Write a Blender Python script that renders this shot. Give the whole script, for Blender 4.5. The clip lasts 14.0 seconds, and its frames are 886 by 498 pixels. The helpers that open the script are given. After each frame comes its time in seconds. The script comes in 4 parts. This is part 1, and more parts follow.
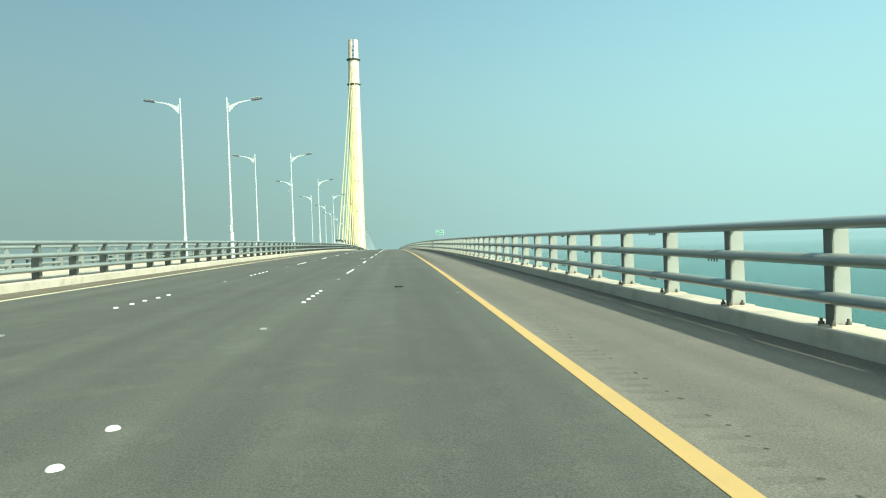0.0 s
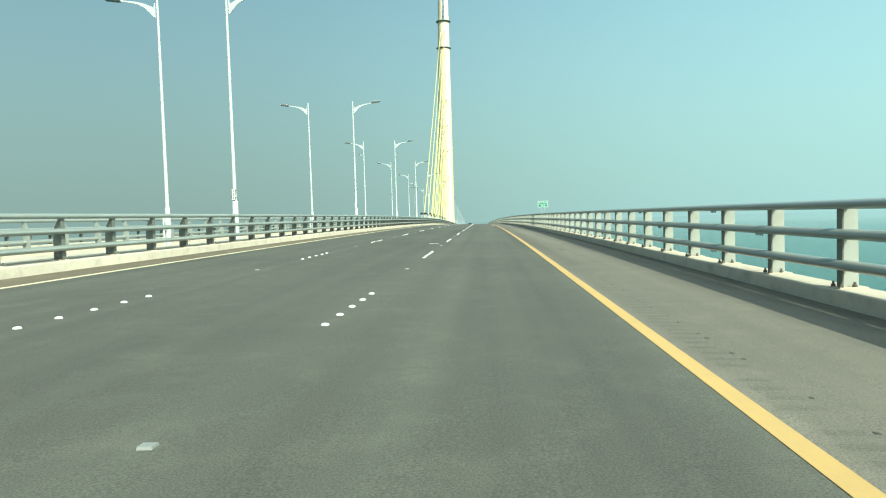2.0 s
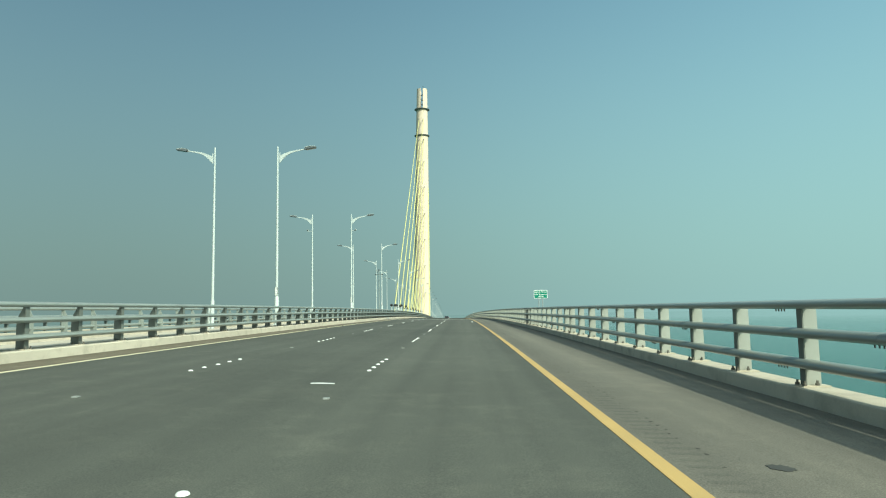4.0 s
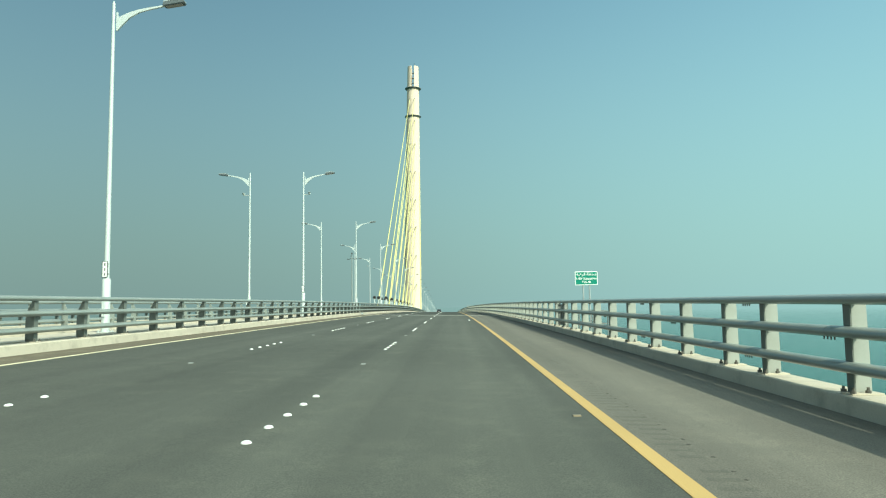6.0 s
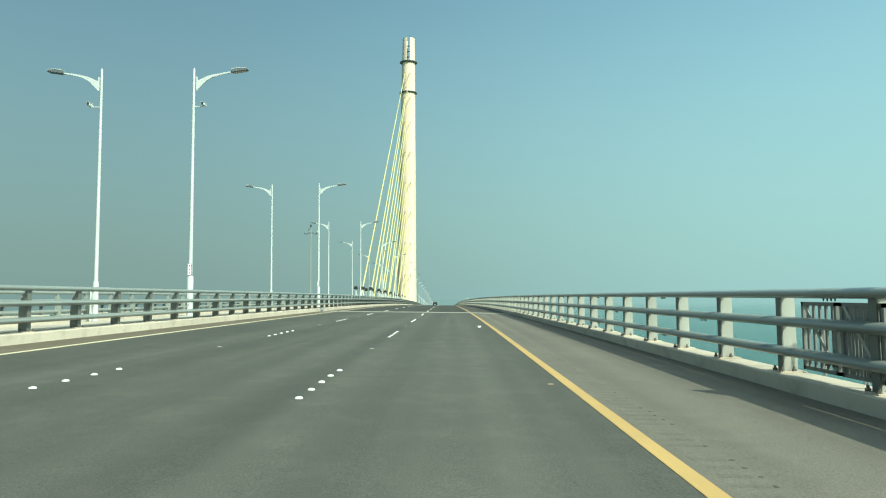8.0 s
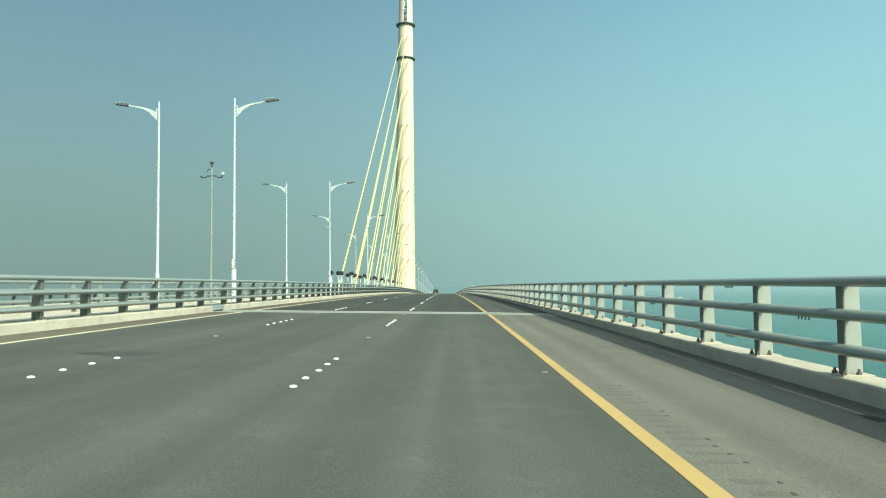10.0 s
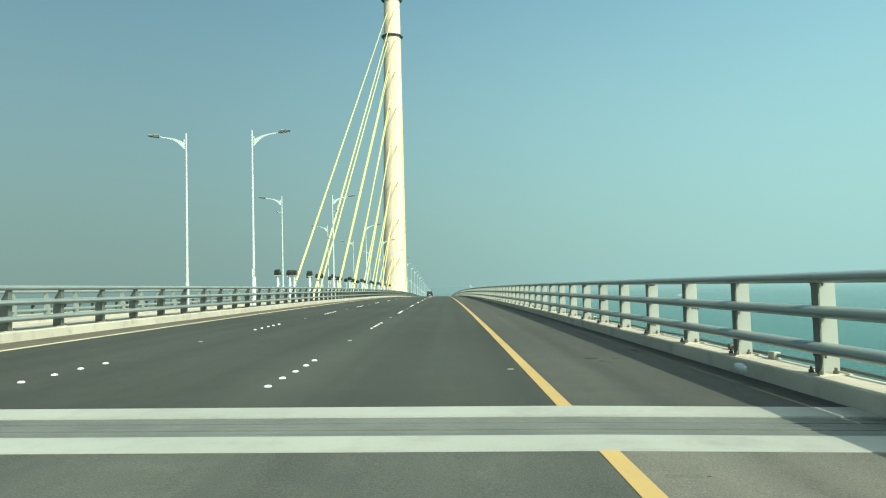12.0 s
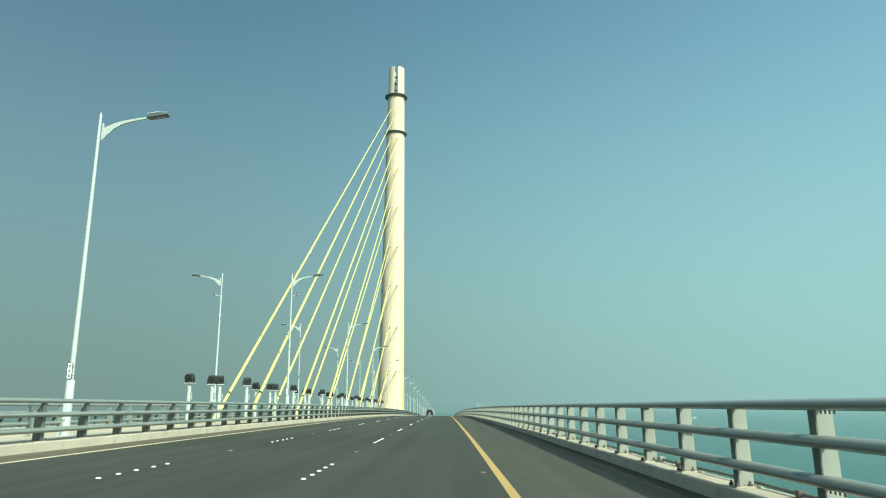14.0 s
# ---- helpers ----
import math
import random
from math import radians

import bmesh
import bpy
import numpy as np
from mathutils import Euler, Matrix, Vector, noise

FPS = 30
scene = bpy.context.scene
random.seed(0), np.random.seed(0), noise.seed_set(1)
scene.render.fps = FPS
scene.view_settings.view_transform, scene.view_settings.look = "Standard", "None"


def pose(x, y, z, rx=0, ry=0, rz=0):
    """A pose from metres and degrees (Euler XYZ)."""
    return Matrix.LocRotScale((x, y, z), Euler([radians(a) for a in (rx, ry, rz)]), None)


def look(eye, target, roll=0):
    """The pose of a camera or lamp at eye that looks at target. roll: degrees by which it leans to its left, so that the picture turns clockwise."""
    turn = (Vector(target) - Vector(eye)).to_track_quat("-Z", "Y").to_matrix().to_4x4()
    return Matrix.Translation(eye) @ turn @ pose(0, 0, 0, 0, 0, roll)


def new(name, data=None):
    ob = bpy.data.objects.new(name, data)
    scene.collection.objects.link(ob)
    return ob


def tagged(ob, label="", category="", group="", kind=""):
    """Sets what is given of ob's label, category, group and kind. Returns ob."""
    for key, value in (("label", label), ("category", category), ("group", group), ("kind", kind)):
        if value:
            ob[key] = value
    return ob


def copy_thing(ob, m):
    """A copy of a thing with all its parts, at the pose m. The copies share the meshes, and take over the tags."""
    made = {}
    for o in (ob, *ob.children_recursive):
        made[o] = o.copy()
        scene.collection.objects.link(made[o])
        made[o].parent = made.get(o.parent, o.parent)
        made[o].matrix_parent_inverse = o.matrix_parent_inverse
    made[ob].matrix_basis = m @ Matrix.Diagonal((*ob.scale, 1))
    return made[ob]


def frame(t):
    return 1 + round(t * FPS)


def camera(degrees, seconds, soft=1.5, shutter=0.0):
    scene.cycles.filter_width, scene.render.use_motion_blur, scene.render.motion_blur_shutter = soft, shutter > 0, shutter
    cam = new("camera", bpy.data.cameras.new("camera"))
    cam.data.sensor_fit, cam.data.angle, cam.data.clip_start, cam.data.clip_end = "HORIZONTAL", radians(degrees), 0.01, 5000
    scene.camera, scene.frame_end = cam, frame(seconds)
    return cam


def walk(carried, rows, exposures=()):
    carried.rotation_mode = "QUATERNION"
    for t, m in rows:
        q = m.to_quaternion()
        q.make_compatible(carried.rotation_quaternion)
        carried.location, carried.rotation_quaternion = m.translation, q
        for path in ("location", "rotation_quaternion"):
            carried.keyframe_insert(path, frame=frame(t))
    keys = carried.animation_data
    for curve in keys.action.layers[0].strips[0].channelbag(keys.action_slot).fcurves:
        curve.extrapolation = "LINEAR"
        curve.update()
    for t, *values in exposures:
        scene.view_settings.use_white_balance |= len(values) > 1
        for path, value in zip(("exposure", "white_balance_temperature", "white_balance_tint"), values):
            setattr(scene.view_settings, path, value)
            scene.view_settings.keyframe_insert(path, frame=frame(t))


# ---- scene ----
cam = camera(67.88, 14.0, soft=1.15)
# seconds, x, y, z in metres, yaw, pitch, roll in degrees
ROWS = [
    (0, -0.282, 3.31, 1.291, -4.31, -0.59, 2.09),
    (0.5, -0.238, 7.84, 1.344, -3.63, -2.31, 1.84),
    (1, -0.228, 12.43, 1.372, -2.33, -3.24, 1.51),
    (1.5, -0.224, 17.03, 1.401, 0.92, -3.87, 1.66),
    (2, -0.201, 21.50, 1.432, 3.55, -2.65, 1.73),
    (2.5, -0.146, 25.92, 1.465, 3.95, 0.10, 2.18),
    (3, -0.079, 30.37, 1.483, 3.87, 3.49, 1.74),
    (3.5, -0.053, 34.94, 1.514, 2.65, 5.58, 1.17),
    (4, -0.060, 39.60, 1.529, 1.64, 5.32, 0.92),
    (6.5, -0.039, 64.60, 1.602, 0.99, 4.50, 0.79),
    (7, -0.076, 70.12, 1.594, 0.89, 4.25, 0.66),
    (9.5, -0.110, 99.45, 1.586, 0.86, 3.34, 0.37),
    (10, -0.092, 105.68, 1.569, 1.04, 2.85, 0.60),
    (10.5, -0.039, 111.82, 1.559, 1.07, 2.53, 0.27),
    (11, 0.044, 117.85, 1.551, 1.20, 2.04, 0.56),
    (11.5, 0.102, 123.72, 1.513, 1.02, 1.58, 0.63),
    (12, 0.166, 129.37, 1.482, 0.77, 2.94, 1.60),
    (12.5, 0.234, 134.80, 1.470, 0.15, 7.21, 1.11),
    (13, 0.267, 139.99, 1.439, 0.10, 11.65, 0.58),
    (13.5, 0.274, 145.02, 1.417, 0.73, 12.79, 0.74),
    (14, 0.230, 149.84, 1.384, 1.03, 12.95, 0.62),
]
EXPOSURES = [(0.0, 0.38, 6450, -10), (1.8, 0.39, 6450, -10), (3.0, 0.28, 6420, -10), (3.5, 0.02, 6400, -10), (4.2, -0.07, 6380, -11), (6.5, 0.11, 6320, -12), (10.0, 0.13, 6400, -11), (12.0, 0.14, 6400, -11), (12.5, 0.12, 6380, -12), (13.0, -0.02, 6350, -13), (13.5, -0.16, 6340, -13), (14.0, -0.02, 6320, -13)]
walk(cam, [(t, pose(x, y, z, 90 + pitch, roll, yaw)) for t, x, y, z, yaw, pitch, roll in ROWS], EXPOSURES)

# ---- daylight ----
SUN_AZ, SUN_EL = 40.0, 39.5  # degrees to the right of straight behind the camera, and above the horizon
world = bpy.data.worlds.new("world")
scene.world = world
world.use_nodes = True
wt = world.node_tree
sky = wt.nodes.new("ShaderNodeTexSky")
sky.sky_type, sky.sun_disc = "NISHITA", False
sky.sun_elevation, sky.sun_rotation = radians(SUN_EL), radians(180 - SUN_AZ)
sky.air_density, sky.dust_density, sky.ozone_density, sky.altitude = 1.0, 1.2, 1.0, 0
# sea haze: pale towards the horizon, lighter on the sun's side
way = wt.nodes.new("ShaderNodeTexCoord")
split = wt.nodes.new("ShaderNodeSeparateXYZ")
wt.links.new(way.outputs["Generated"], split.inputs["Vector"])
depth = wt.nodes.new("ShaderNodeMapRange")
depth.interpolation_type = "SMOOTHSTEP"
for key, value in (("From Min", -0.02), ("From Max", 0.66), ("To Min", 0.98), ("To Max", 0.12)):
    depth.inputs[key].default_value = value
wt.links.new(split.outputs["Z"], depth.inputs["Value"])
sunward = wt.nodes.new("ShaderNodeMapRange")
sunward.interpolation_type = "SMOOTHSTEP"
for key, value in (("From Min", -0.55), ("From Max", 0.75)):
    sunward.inputs[key].default_value = value
wt.links.new(split.outputs["X"], sunward.inputs["Value"])
haze = wt.nodes.new("ShaderNodeMix")
haze.data_type = "RGBA"
haze.inputs["A"].default_value, haze.inputs["B"].default_value = (0.231, 0.310, 0.318, 1), (0.394, 0.586, 0.622, 1)
wt.links.new(sunward.outputs["Result"], haze.inputs["Factor"])
clear = wt.nodes.new("ShaderNodeMix")
clear.data_type, clear.blend_type = "RGBA", "MULTIPLY"
clear.inputs["Factor"].default_value = 1.0
veil = wt.nodes.new("ShaderNodeMix")
veil.data_type = "RGBA"
veil.inputs["A"].default_value, veil.inputs["B"].default_value = (0.096, 0.116, 0.112, 1), (0.180, 0.220, 0.206, 1)
wt.links.new(sunward.outputs["Result"], veil.inputs["Factor"])
wt.links.new(veil.outputs["Result"], clear.inputs["B"])
wt.links.new(sky.outputs["Color"], clear.inputs["A"])
air = wt.nodes.new("ShaderNodeMix")
air.data_type = "RGBA"
wt.links.new(depth.outputs["Result"], air.inputs["Factor"])
wt.links.new(clear.outputs["Result"], air.inputs["A"])
wt.links.new(haze.outputs["Result"], air.inputs["B"])
sun = new("sun", bpy.data.lights.new("sun", "SUN"))
sun.data.energy, sun.data.angle, sun.data.color = 4.3, radians(0.6), (1.0, 0.92, 0.80)
to_sun = Vector((math.sin(radians(SUN_AZ)) * math.cos(radians(SUN_EL)), -math.cos(radians(SUN_AZ)) * math.cos(radians(SUN_EL)), math.sin(radians(SUN_EL))))
sun.matrix_world = look(to_sun * 300, (0, 0, 0))
# bright hazy aureole about the sun, outside the view, added to lift shadows
toward = wt.nodes.new("ShaderNodeVectorMath")
toward.operation = "DOT_PRODUCT"
toward.inputs[1].default_value = to_sun
wt.links.new(way.outputs["Generated"], toward.inputs[0])
aureole = wt.nodes.new("ShaderNodeMapRange")
aureole.interpolation_type = "SMOOTHSTEP"
for key, value in (("From Min", 0.35), ("From Max", 1.0)):
    aureole.inputs[key].default_value = value
wt.links.new(toward.outputs["Value"], aureole.inputs["Value"])
glow = wt.nodes.new("ShaderNodeMix")
glow.data_type, glow.blend_type = "RGBA", "ADD"
glow.inputs["B"].default_value = (0.92, 0.88, 0.76, 1)
wt.links.new(aureole.outputs["Result"], glow.inputs["Factor"])
wt.links.new(air.outputs["Result"], glow.inputs["A"])
wt.nodes["Background"].inputs["Strength"].default_value = 1.0
wt.links.new(glow.outputs["Result"], wt.nodes["Background"].inputs["Color"])


# ---- materials ----
def mat(name, color, rough=0.6, metal=0.0, vary=0.12, scale=6.0, fine=60.0, bump=0.15, dirt=None, dirt_amount=0.0, per_object=0.0, spec=0.5):
    """A surface with large stains, fine grain and fine relief, in metres of the object's own space."""
    m = bpy.data.materials.new(name)
    m.use_nodes = True
    nt = m.node_tree
    b = nt.nodes["Principled BSDF"]
    b.inputs["Metallic"].default_value, b.inputs["Specular IOR Level"].default_value = metal, spec
    co = nt.nodes.new("ShaderNodeTexCoord")
    geo = nt.nodes.new("ShaderNodeNewGeometry")
    big, small = nt.nodes.new("ShaderNodeTexNoise"), nt.nodes.new("ShaderNodeTexNoise")
    for n, s, d in ((big, 1.0 / scale, 4), (small, fine, 3)):
        n.inputs["Scale"].default_value, n.inputs["Detail"].default_value = s, d
        nt.links.new(geo.outputs["Position"], n.inputs["Vector"])
    mixed = nt.nodes.new("ShaderNodeMath")
    mixed.operation = "MULTIPLY_ADD"
    nt.links.new(big.outputs["Fac"], mixed.inputs[0])
    mixed.inputs[1].default_value = 0.65
    part_small = nt.nodes.new("ShaderNodeMath")
    part_small.operation = "MULTIPLY"
    nt.links.new(small.outputs["Fac"], part_small.inputs[0])
    part_small.inputs[1].default_value = 0.35
    nt.links.new(part_small.outputs[0], mixed.inputs[2])
    value = mixed.outputs[0]
    if per_object:
        info = nt.nodes.new("ShaderNodeObjectInfo")
        shift = nt.nodes.new("ShaderNodeMath")
        shift.operation = "MULTIPLY_ADD"
        nt.links.new(info.outputs["Random"], shift.inputs[0])
        shift.inputs[1].default_value = per_object
        nt.links.new(value, shift.inputs[2])
        value = shift.outputs[0]
    ramp = nt.nodes.new("ShaderNodeValToRGB")
    ramp.color_ramp.elements[0].position, ramp.color_ramp.elements[1].position = 0.3, 0.72
    ramp.color_ramp.elements[0].color = (*[c * (1 - vary) for c in color], 1)
    ramp.color_ramp.elements[1].color = (*[min(1, c * (1 + vary)) for c in color], 1)
    nt.links.new(value, ramp.inputs["Fac"])
    out = ramp.outputs["Color"]
    if dirt:
        d = nt.nodes.new("ShaderNodeTexNoise")
        d.inputs["Scale"].default_value, d.inputs["Detail"].default_value, d.inputs["Roughness"].default_value = 1.7, 8, 0.65
        nt.links.new(geo.outputs["Position"], d.inputs["Vector"])
        dr = nt.nodes.new("ShaderNodeValToRGB")
        dr.color_ramp.elements[0].position, dr.color_ramp.elements[1].position = 0.5, 0.72
        dr.color_ramp.elements[1].color = (dirt_amount, dirt_amount, dirt_amount, 1)
        nt.links.new(d.outputs["Fac"], dr.inputs["Fac"])
        mx = nt.nodes.new("ShaderNodeMix")
        mx.data_type = "RGBA"
        nt.links.new(dr.outputs["Color"], mx.inputs["Factor"])
        nt.links.new(out, mx.inputs["A"])
        mx.inputs["B"].default_value = (*dirt, 1)
        out = mx.outputs["Result"]
    nt.links.new(out, b.inputs["Base Color"])
    rr = nt.nodes.new("ShaderNodeMapRange")
    rr.inputs["To Min"].default_value, rr.inputs["To Max"].default_value = max(0.02, rough - 0.08), min(1, rough + 0.08)
    nt.links.new(small.outputs["Fac"], rr.inputs["Value"])
    nt.links.new(rr.outputs["Result"], b.inputs["Roughness"])
    if bump:
        bp = nt.nodes.new("ShaderNodeBump")
        bp.inputs["Strength"].default_value, bp.inputs["Distance"].default_value = bump, 0.01
        nt.links.new(small.outputs["Fac"], bp.inputs["Height"])
        nt.links.new(bp.outputs["Normal"], b.inputs["Normal"])
    return m


def asphalt_mat(name, color, dust, dust_amount):
    """Asphalt with wheel-polished lengthwise streaks, aggregate and dust."""
    m = mat(name, color, rough=0.86, vary=0.21, scale=9.0, fine=140.0, bump=0.45, dirt=dust, dirt_amount=dust_amount, spec=0.35)
    nt = m.node_tree
    b = nt.nodes["Principled BSDF"]
    for n in nt.nodes:
        if n.bl_idname == "ShaderNodeTexNoise" and n.inputs["Scale"].default_value < 1:
            n.inputs["Detail"].default_value, n.inputs["Roughness"].default_value = 10, 0.62
    source = b.inputs["Base Color"].links[0].from_socket
    geo = nt.nodes.new("ShaderNodeNewGeometry")
    stretch = nt.nodes.new("ShaderNodeMapping")
    stretch.inputs["Scale"].default_value = (1.1, 0.012, 1.0)
    nt.links.new(geo.outputs["Position"], stretch.inputs["Vector"])
    streak = nt.nodes.new("ShaderNodeTexNoise")
    streak.inputs["Scale"].default_value, streak.inputs["Detail"].default_value = 1.0, 5
    nt.links.new(stretch.outputs["Vector"], streak.inputs["Vector"])
    tone = nt.nodes.new("ShaderNodeValToRGB")
    tone.color_ramp.elements[0].position, tone.color_ramp.elements[1].position = 0.35, 0.68
    tone.color_ramp.elements[0].color, tone.color_ramp.elements[1].color = (0.80, 0.80, 0.80, 1), (1.14, 1.14, 1.12, 1)
    nt.links.new(streak.outputs["Fac"], tone.inputs["Fac"])
    mx = nt.nodes.new("ShaderNodeMix")
    mx.data_type, mx.blend_type = "RGBA", "MULTIPLY"
    mx.inputs["Factor"].default_value = 1.0
    nt.links.new(source, mx.inputs["A"])
    nt.links.new(tone.outputs["Color"], mx.inputs["B"])
    # stones of the aggregate
    grit = nt.nodes.new("ShaderNodeTexNoise")
    grit.inputs["Scale"].default_value, grit.inputs["Detail"].default_value = 75.0, 2
    nt.links.new(geo.outputs["Position"], grit.inputs["Vector"])
    stones = nt.nodes.new("ShaderNodeValToRGB")
    stones.color_ramp.elements[0].position, stones.color_ramp.elements[1].position = 0.34, 0.68
    stones.color_ramp.elements[0].color, stones.color_ramp.elements[1].color = (0.74, 0.74, 0.74, 1), (1.28, 1.27, 1.24, 1)
    nt.links.new(grit.outputs["Fac"], stones.inputs["Fac"])
    gritty = nt.nodes.new("ShaderNodeMix")
    gritty.data_type, gritty.blend_type = "RGBA", "MULTIPLY"
    gritty.inputs["Factor"].default_value = 1.0
    nt.links.new(mx.outputs["Result"], gritty.inputs["A"])
    nt.links.new(stones.outputs["Color"], gritty.inputs["B"])
    nt.links.new(gritty.outputs["Result"], b.inputs["Base Color"])
    return m


def water_mat():
    m = bpy.data.materials.new("sea_water")
    m.use_nodes = True
    nt = m.node_tree
    b = nt.nodes["Principled BSDF"]
    b.inputs["Roughness"].default_value, b.inputs["IOR"].default_value = 0.17, 1.33
    geo = nt.nodes.new("ShaderNodeNewGeometry")
    big = nt.nodes.new("ShaderNodeTexNoise")
    big.inputs["Scale"].default_value, big.inputs["Detail"].default_value = 0.004, 6
    wave = nt.nodes.new("ShaderNodeTexNoise")
    wave.inputs["Scale"].default_value, wave.inputs["Detail"].default_value = 0.35, 6
    for n in (big, wave):
        nt.links.new(geo.outputs["Position"], n.inputs["Vector"])
    ramp = nt.nodes.new("ShaderNodeValToRGB")
    ramp.color_ramp.elements[0].position, ramp.color_ramp.elements[1].position = 0.35, 0.7
    ramp.color_ramp.elements[0].color, ramp.color_ramp.elements[1].color = (0.004, 0.080, 0.056, 1), (0.007, 0.106, 0.073, 1)
    nt.links.new(big.outputs["Fac"], ramp.inputs["Fac"])
    nt.links.new(ramp.outputs["Color"], b.inputs["Base Color"])
    bp = nt.nodes.new("ShaderNodeBump")
    bp.inputs["Strength"].default_value, bp.inputs["Distance"].default_value = 1.0, 0.9
    # the waves even out over the far water
    far = nt.nodes.new("ShaderNodeVectorMath")
    far.operation = "LENGTH"
    nt.links.new(geo.outputs["Position"], far.inputs[0])
    for near_value, far_value, socket in ((1.0, 0.02, bp.inputs["Strength"]), (0.17, 0.03, b.inputs["Roughness"])):
        calm = nt.nodes.new("ShaderNodeMapRange")
        for key, value in (("From Min", 300.0), ("From Max", 2600.0), ("To Min", near_value), ("To Max", far_value)):
            calm.inputs[key].default_value = value
        nt.links.new(far.outputs["Value"], calm.inputs["Value"])
        nt.links.new(calm.outputs["Result"], socket)
    nt.links.new(wave.outputs["Fac"], bp.inputs["Height"])
    nt.links.new(bp.outputs["Normal"], b.inputs["Normal"])
    return m


ASPHALT = asphalt_mat("asphalt_lanes", (0.100, 0.102, 0.088), (0.164, 0.160, 0.132), 0.35)
ASPHALT_NEW = asphalt_mat("asphalt_span", (0.061, 0.063, 0.053), (0.104, 0.101, 0.083), 0.25)
SHOULDER = asphalt_mat("asphalt_shoulder", (0.172, 0.160, 0.135), (0.238, 0.218, 0.176), 0.45)
SHOULDER_NEW = asphalt_mat("asphalt_shoulder_span", (0.080, 0.078, 0.067), (0.135, 0.128, 0.105), 0.30)
RUMBLE = asphalt_mat("rumble_notch_dark", (0.088, 0.083, 0.070), (0.14, 0.13, 0.11), 0.5)
RUMBLE_BAR = asphalt_mat("asphalt_rumble_bar", (0.148, 0.140, 0.118), (0.20, 0.185, 0.15), 0.5)
DUSTY = asphalt_mat("asphalt_dusty_edge", (0.150, 0.128, 0.095), (0.26, 0.22, 0.16), 0.6)
CONCRETE = mat("concrete_kerb", (0.57, 0.51, 0.415), 0.85, vary=0.14, scale=3.0, fine=45, bump=0.35, dirt=(0.30, 0.265, 0.21), dirt_amount=0.6, spec=0.3)
DECK = mat("concrete_deck", (0.40, 0.39, 0.36), 0.85, vary=0.14, scale=8.0, fine=25, bump=0.3, spec=0.3)
RAIL = mat("rail_paint", (0.255, 0.285, 0.268), 0.34, vary=0.14, scale=1.6, fine=70, bump=0.08, dirt=(0.30, 0.30, 0.26), dirt_amount=0.45, per_object=0.1)
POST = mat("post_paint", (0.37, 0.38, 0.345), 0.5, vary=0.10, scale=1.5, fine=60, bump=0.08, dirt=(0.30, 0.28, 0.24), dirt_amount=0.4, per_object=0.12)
# dark grey of the inner posts; also stands for shade on outer flanges
POST_DARK = mat("dark_post_and_flange_shade", (0.145, 0.160, 0.144), 0.55, vary=0.14, scale=1.5, fine=60, bump=0.08, dirt=(0.16, 0.15, 0.13), dirt_amount=0.4, per_object=0.12)
BOLT = mat("bolt_steel", (0.16, 0.15, 0.13), 0.6, metal=0.6, vary=0.2, scale=0.5, bump=0.2)
YELLOW = mat("yellow_line_paint", (0.55, 0.365, 0.135), 0.7, vary=0.10, scale=2.0, fine=90, bump=0.25, dirt=(0.42, 0.30, 0.14), dirt_amount=0.35)
PALE_YELLOW = mat("worn_yellow_line_paint", (0.76, 0.67, 0.46), 0.75, vary=0.14, scale=2.0, fine=90, bump=0.25, dirt=(0.45, 0.38, 0.26), dirt_amount=0.4)
STUD = mat("white_ceramic", (0.84, 0.84, 0.80), 0.35, vary=0.06, scale=0.5, bump=0.05, per_object=0.2)
REFLECT = mat("marker_plastic", (0.27, 0.28, 0.265), 0.4, vary=0.1, scale=0.5)
AMBER = mat("amber_marker_plastic", (0.21, 0.165, 0.10), 0.4, vary=0.1, scale=0.5)
LAMP_WHITE = mat("white_pole_paint", (0.55, 0.60, 0.59), 0.4, vary=0.05, scale=3.0, fine=30, bump=0.04)
GATE_GREY = mat("gate_paint_grey", (0.20, 0.21, 0.20), 0.5, vary=0.15, scale=0.6)
LAMP_GREY = mat("lamp_housing_grey", (0.12, 0.14, 0.15), 0.4, vary=0.1, scale=0.6)
DARK = mat("dark_housing", (0.045, 0.047, 0.045), 0.5, vary=0.15, scale=0.5)
GLASS = mat("floodlight_glass", (0.10, 0.11, 0.11), 0.12, vary=0.05, scale=1.0, bump=0.0)
PYLON = mat("pylon_concrete", (0.76, 0.62, 0.49), 0.8, vary=0.05, scale=7.0, fine=6, bump=0.15, dirt=(0.56, 0.46, 0.34), dirt_amount=0.4, spec=0.3)
CABLE = mat("yellow_stay_sheath", (0.74, 0.67, 0.26), 0.4, vary=0.05, scale=6.0, bump=0.0)
RING = mat("ring_grey_steel", (0.17, 0.18, 0.18), 0.55, vary=0.1, scale=2.0)
GALV = mat("galvanised_steel", (0.50, 0.52, 0.52), 0.42, metal=0.55, vary=0.12, scale=1.0, fine=40)
GREEN = mat("sign_green", (0.009, 0.22, 0.145), 0.4, vary=0.05, scale=1.0, bump=0.0)
SIGN_WHITE = mat("sign_white", (0.82, 0.84, 0.82), 0.4, vary=0.03, scale=1.0, bump=0.0)
JOINT_WHITE = mat("joint_header_concrete", (0.40, 0.395, 0.35), 0.8, vary=0.14, scale=1.5, fine=50, bump=0.3, dirt=(0.26, 0.25, 0.22), dirt_amount=0.5)
JOINT_STEEL = mat("joint_steel", (0.17, 0.175, 0.155), 0.7, metal=0.1, vary=0.2, scale=0.6)
STAIN = mat("bitumen_patch", (0.028, 0.028, 0.027), 0.8, vary=0.2, scale=0.8, bump=0.3)
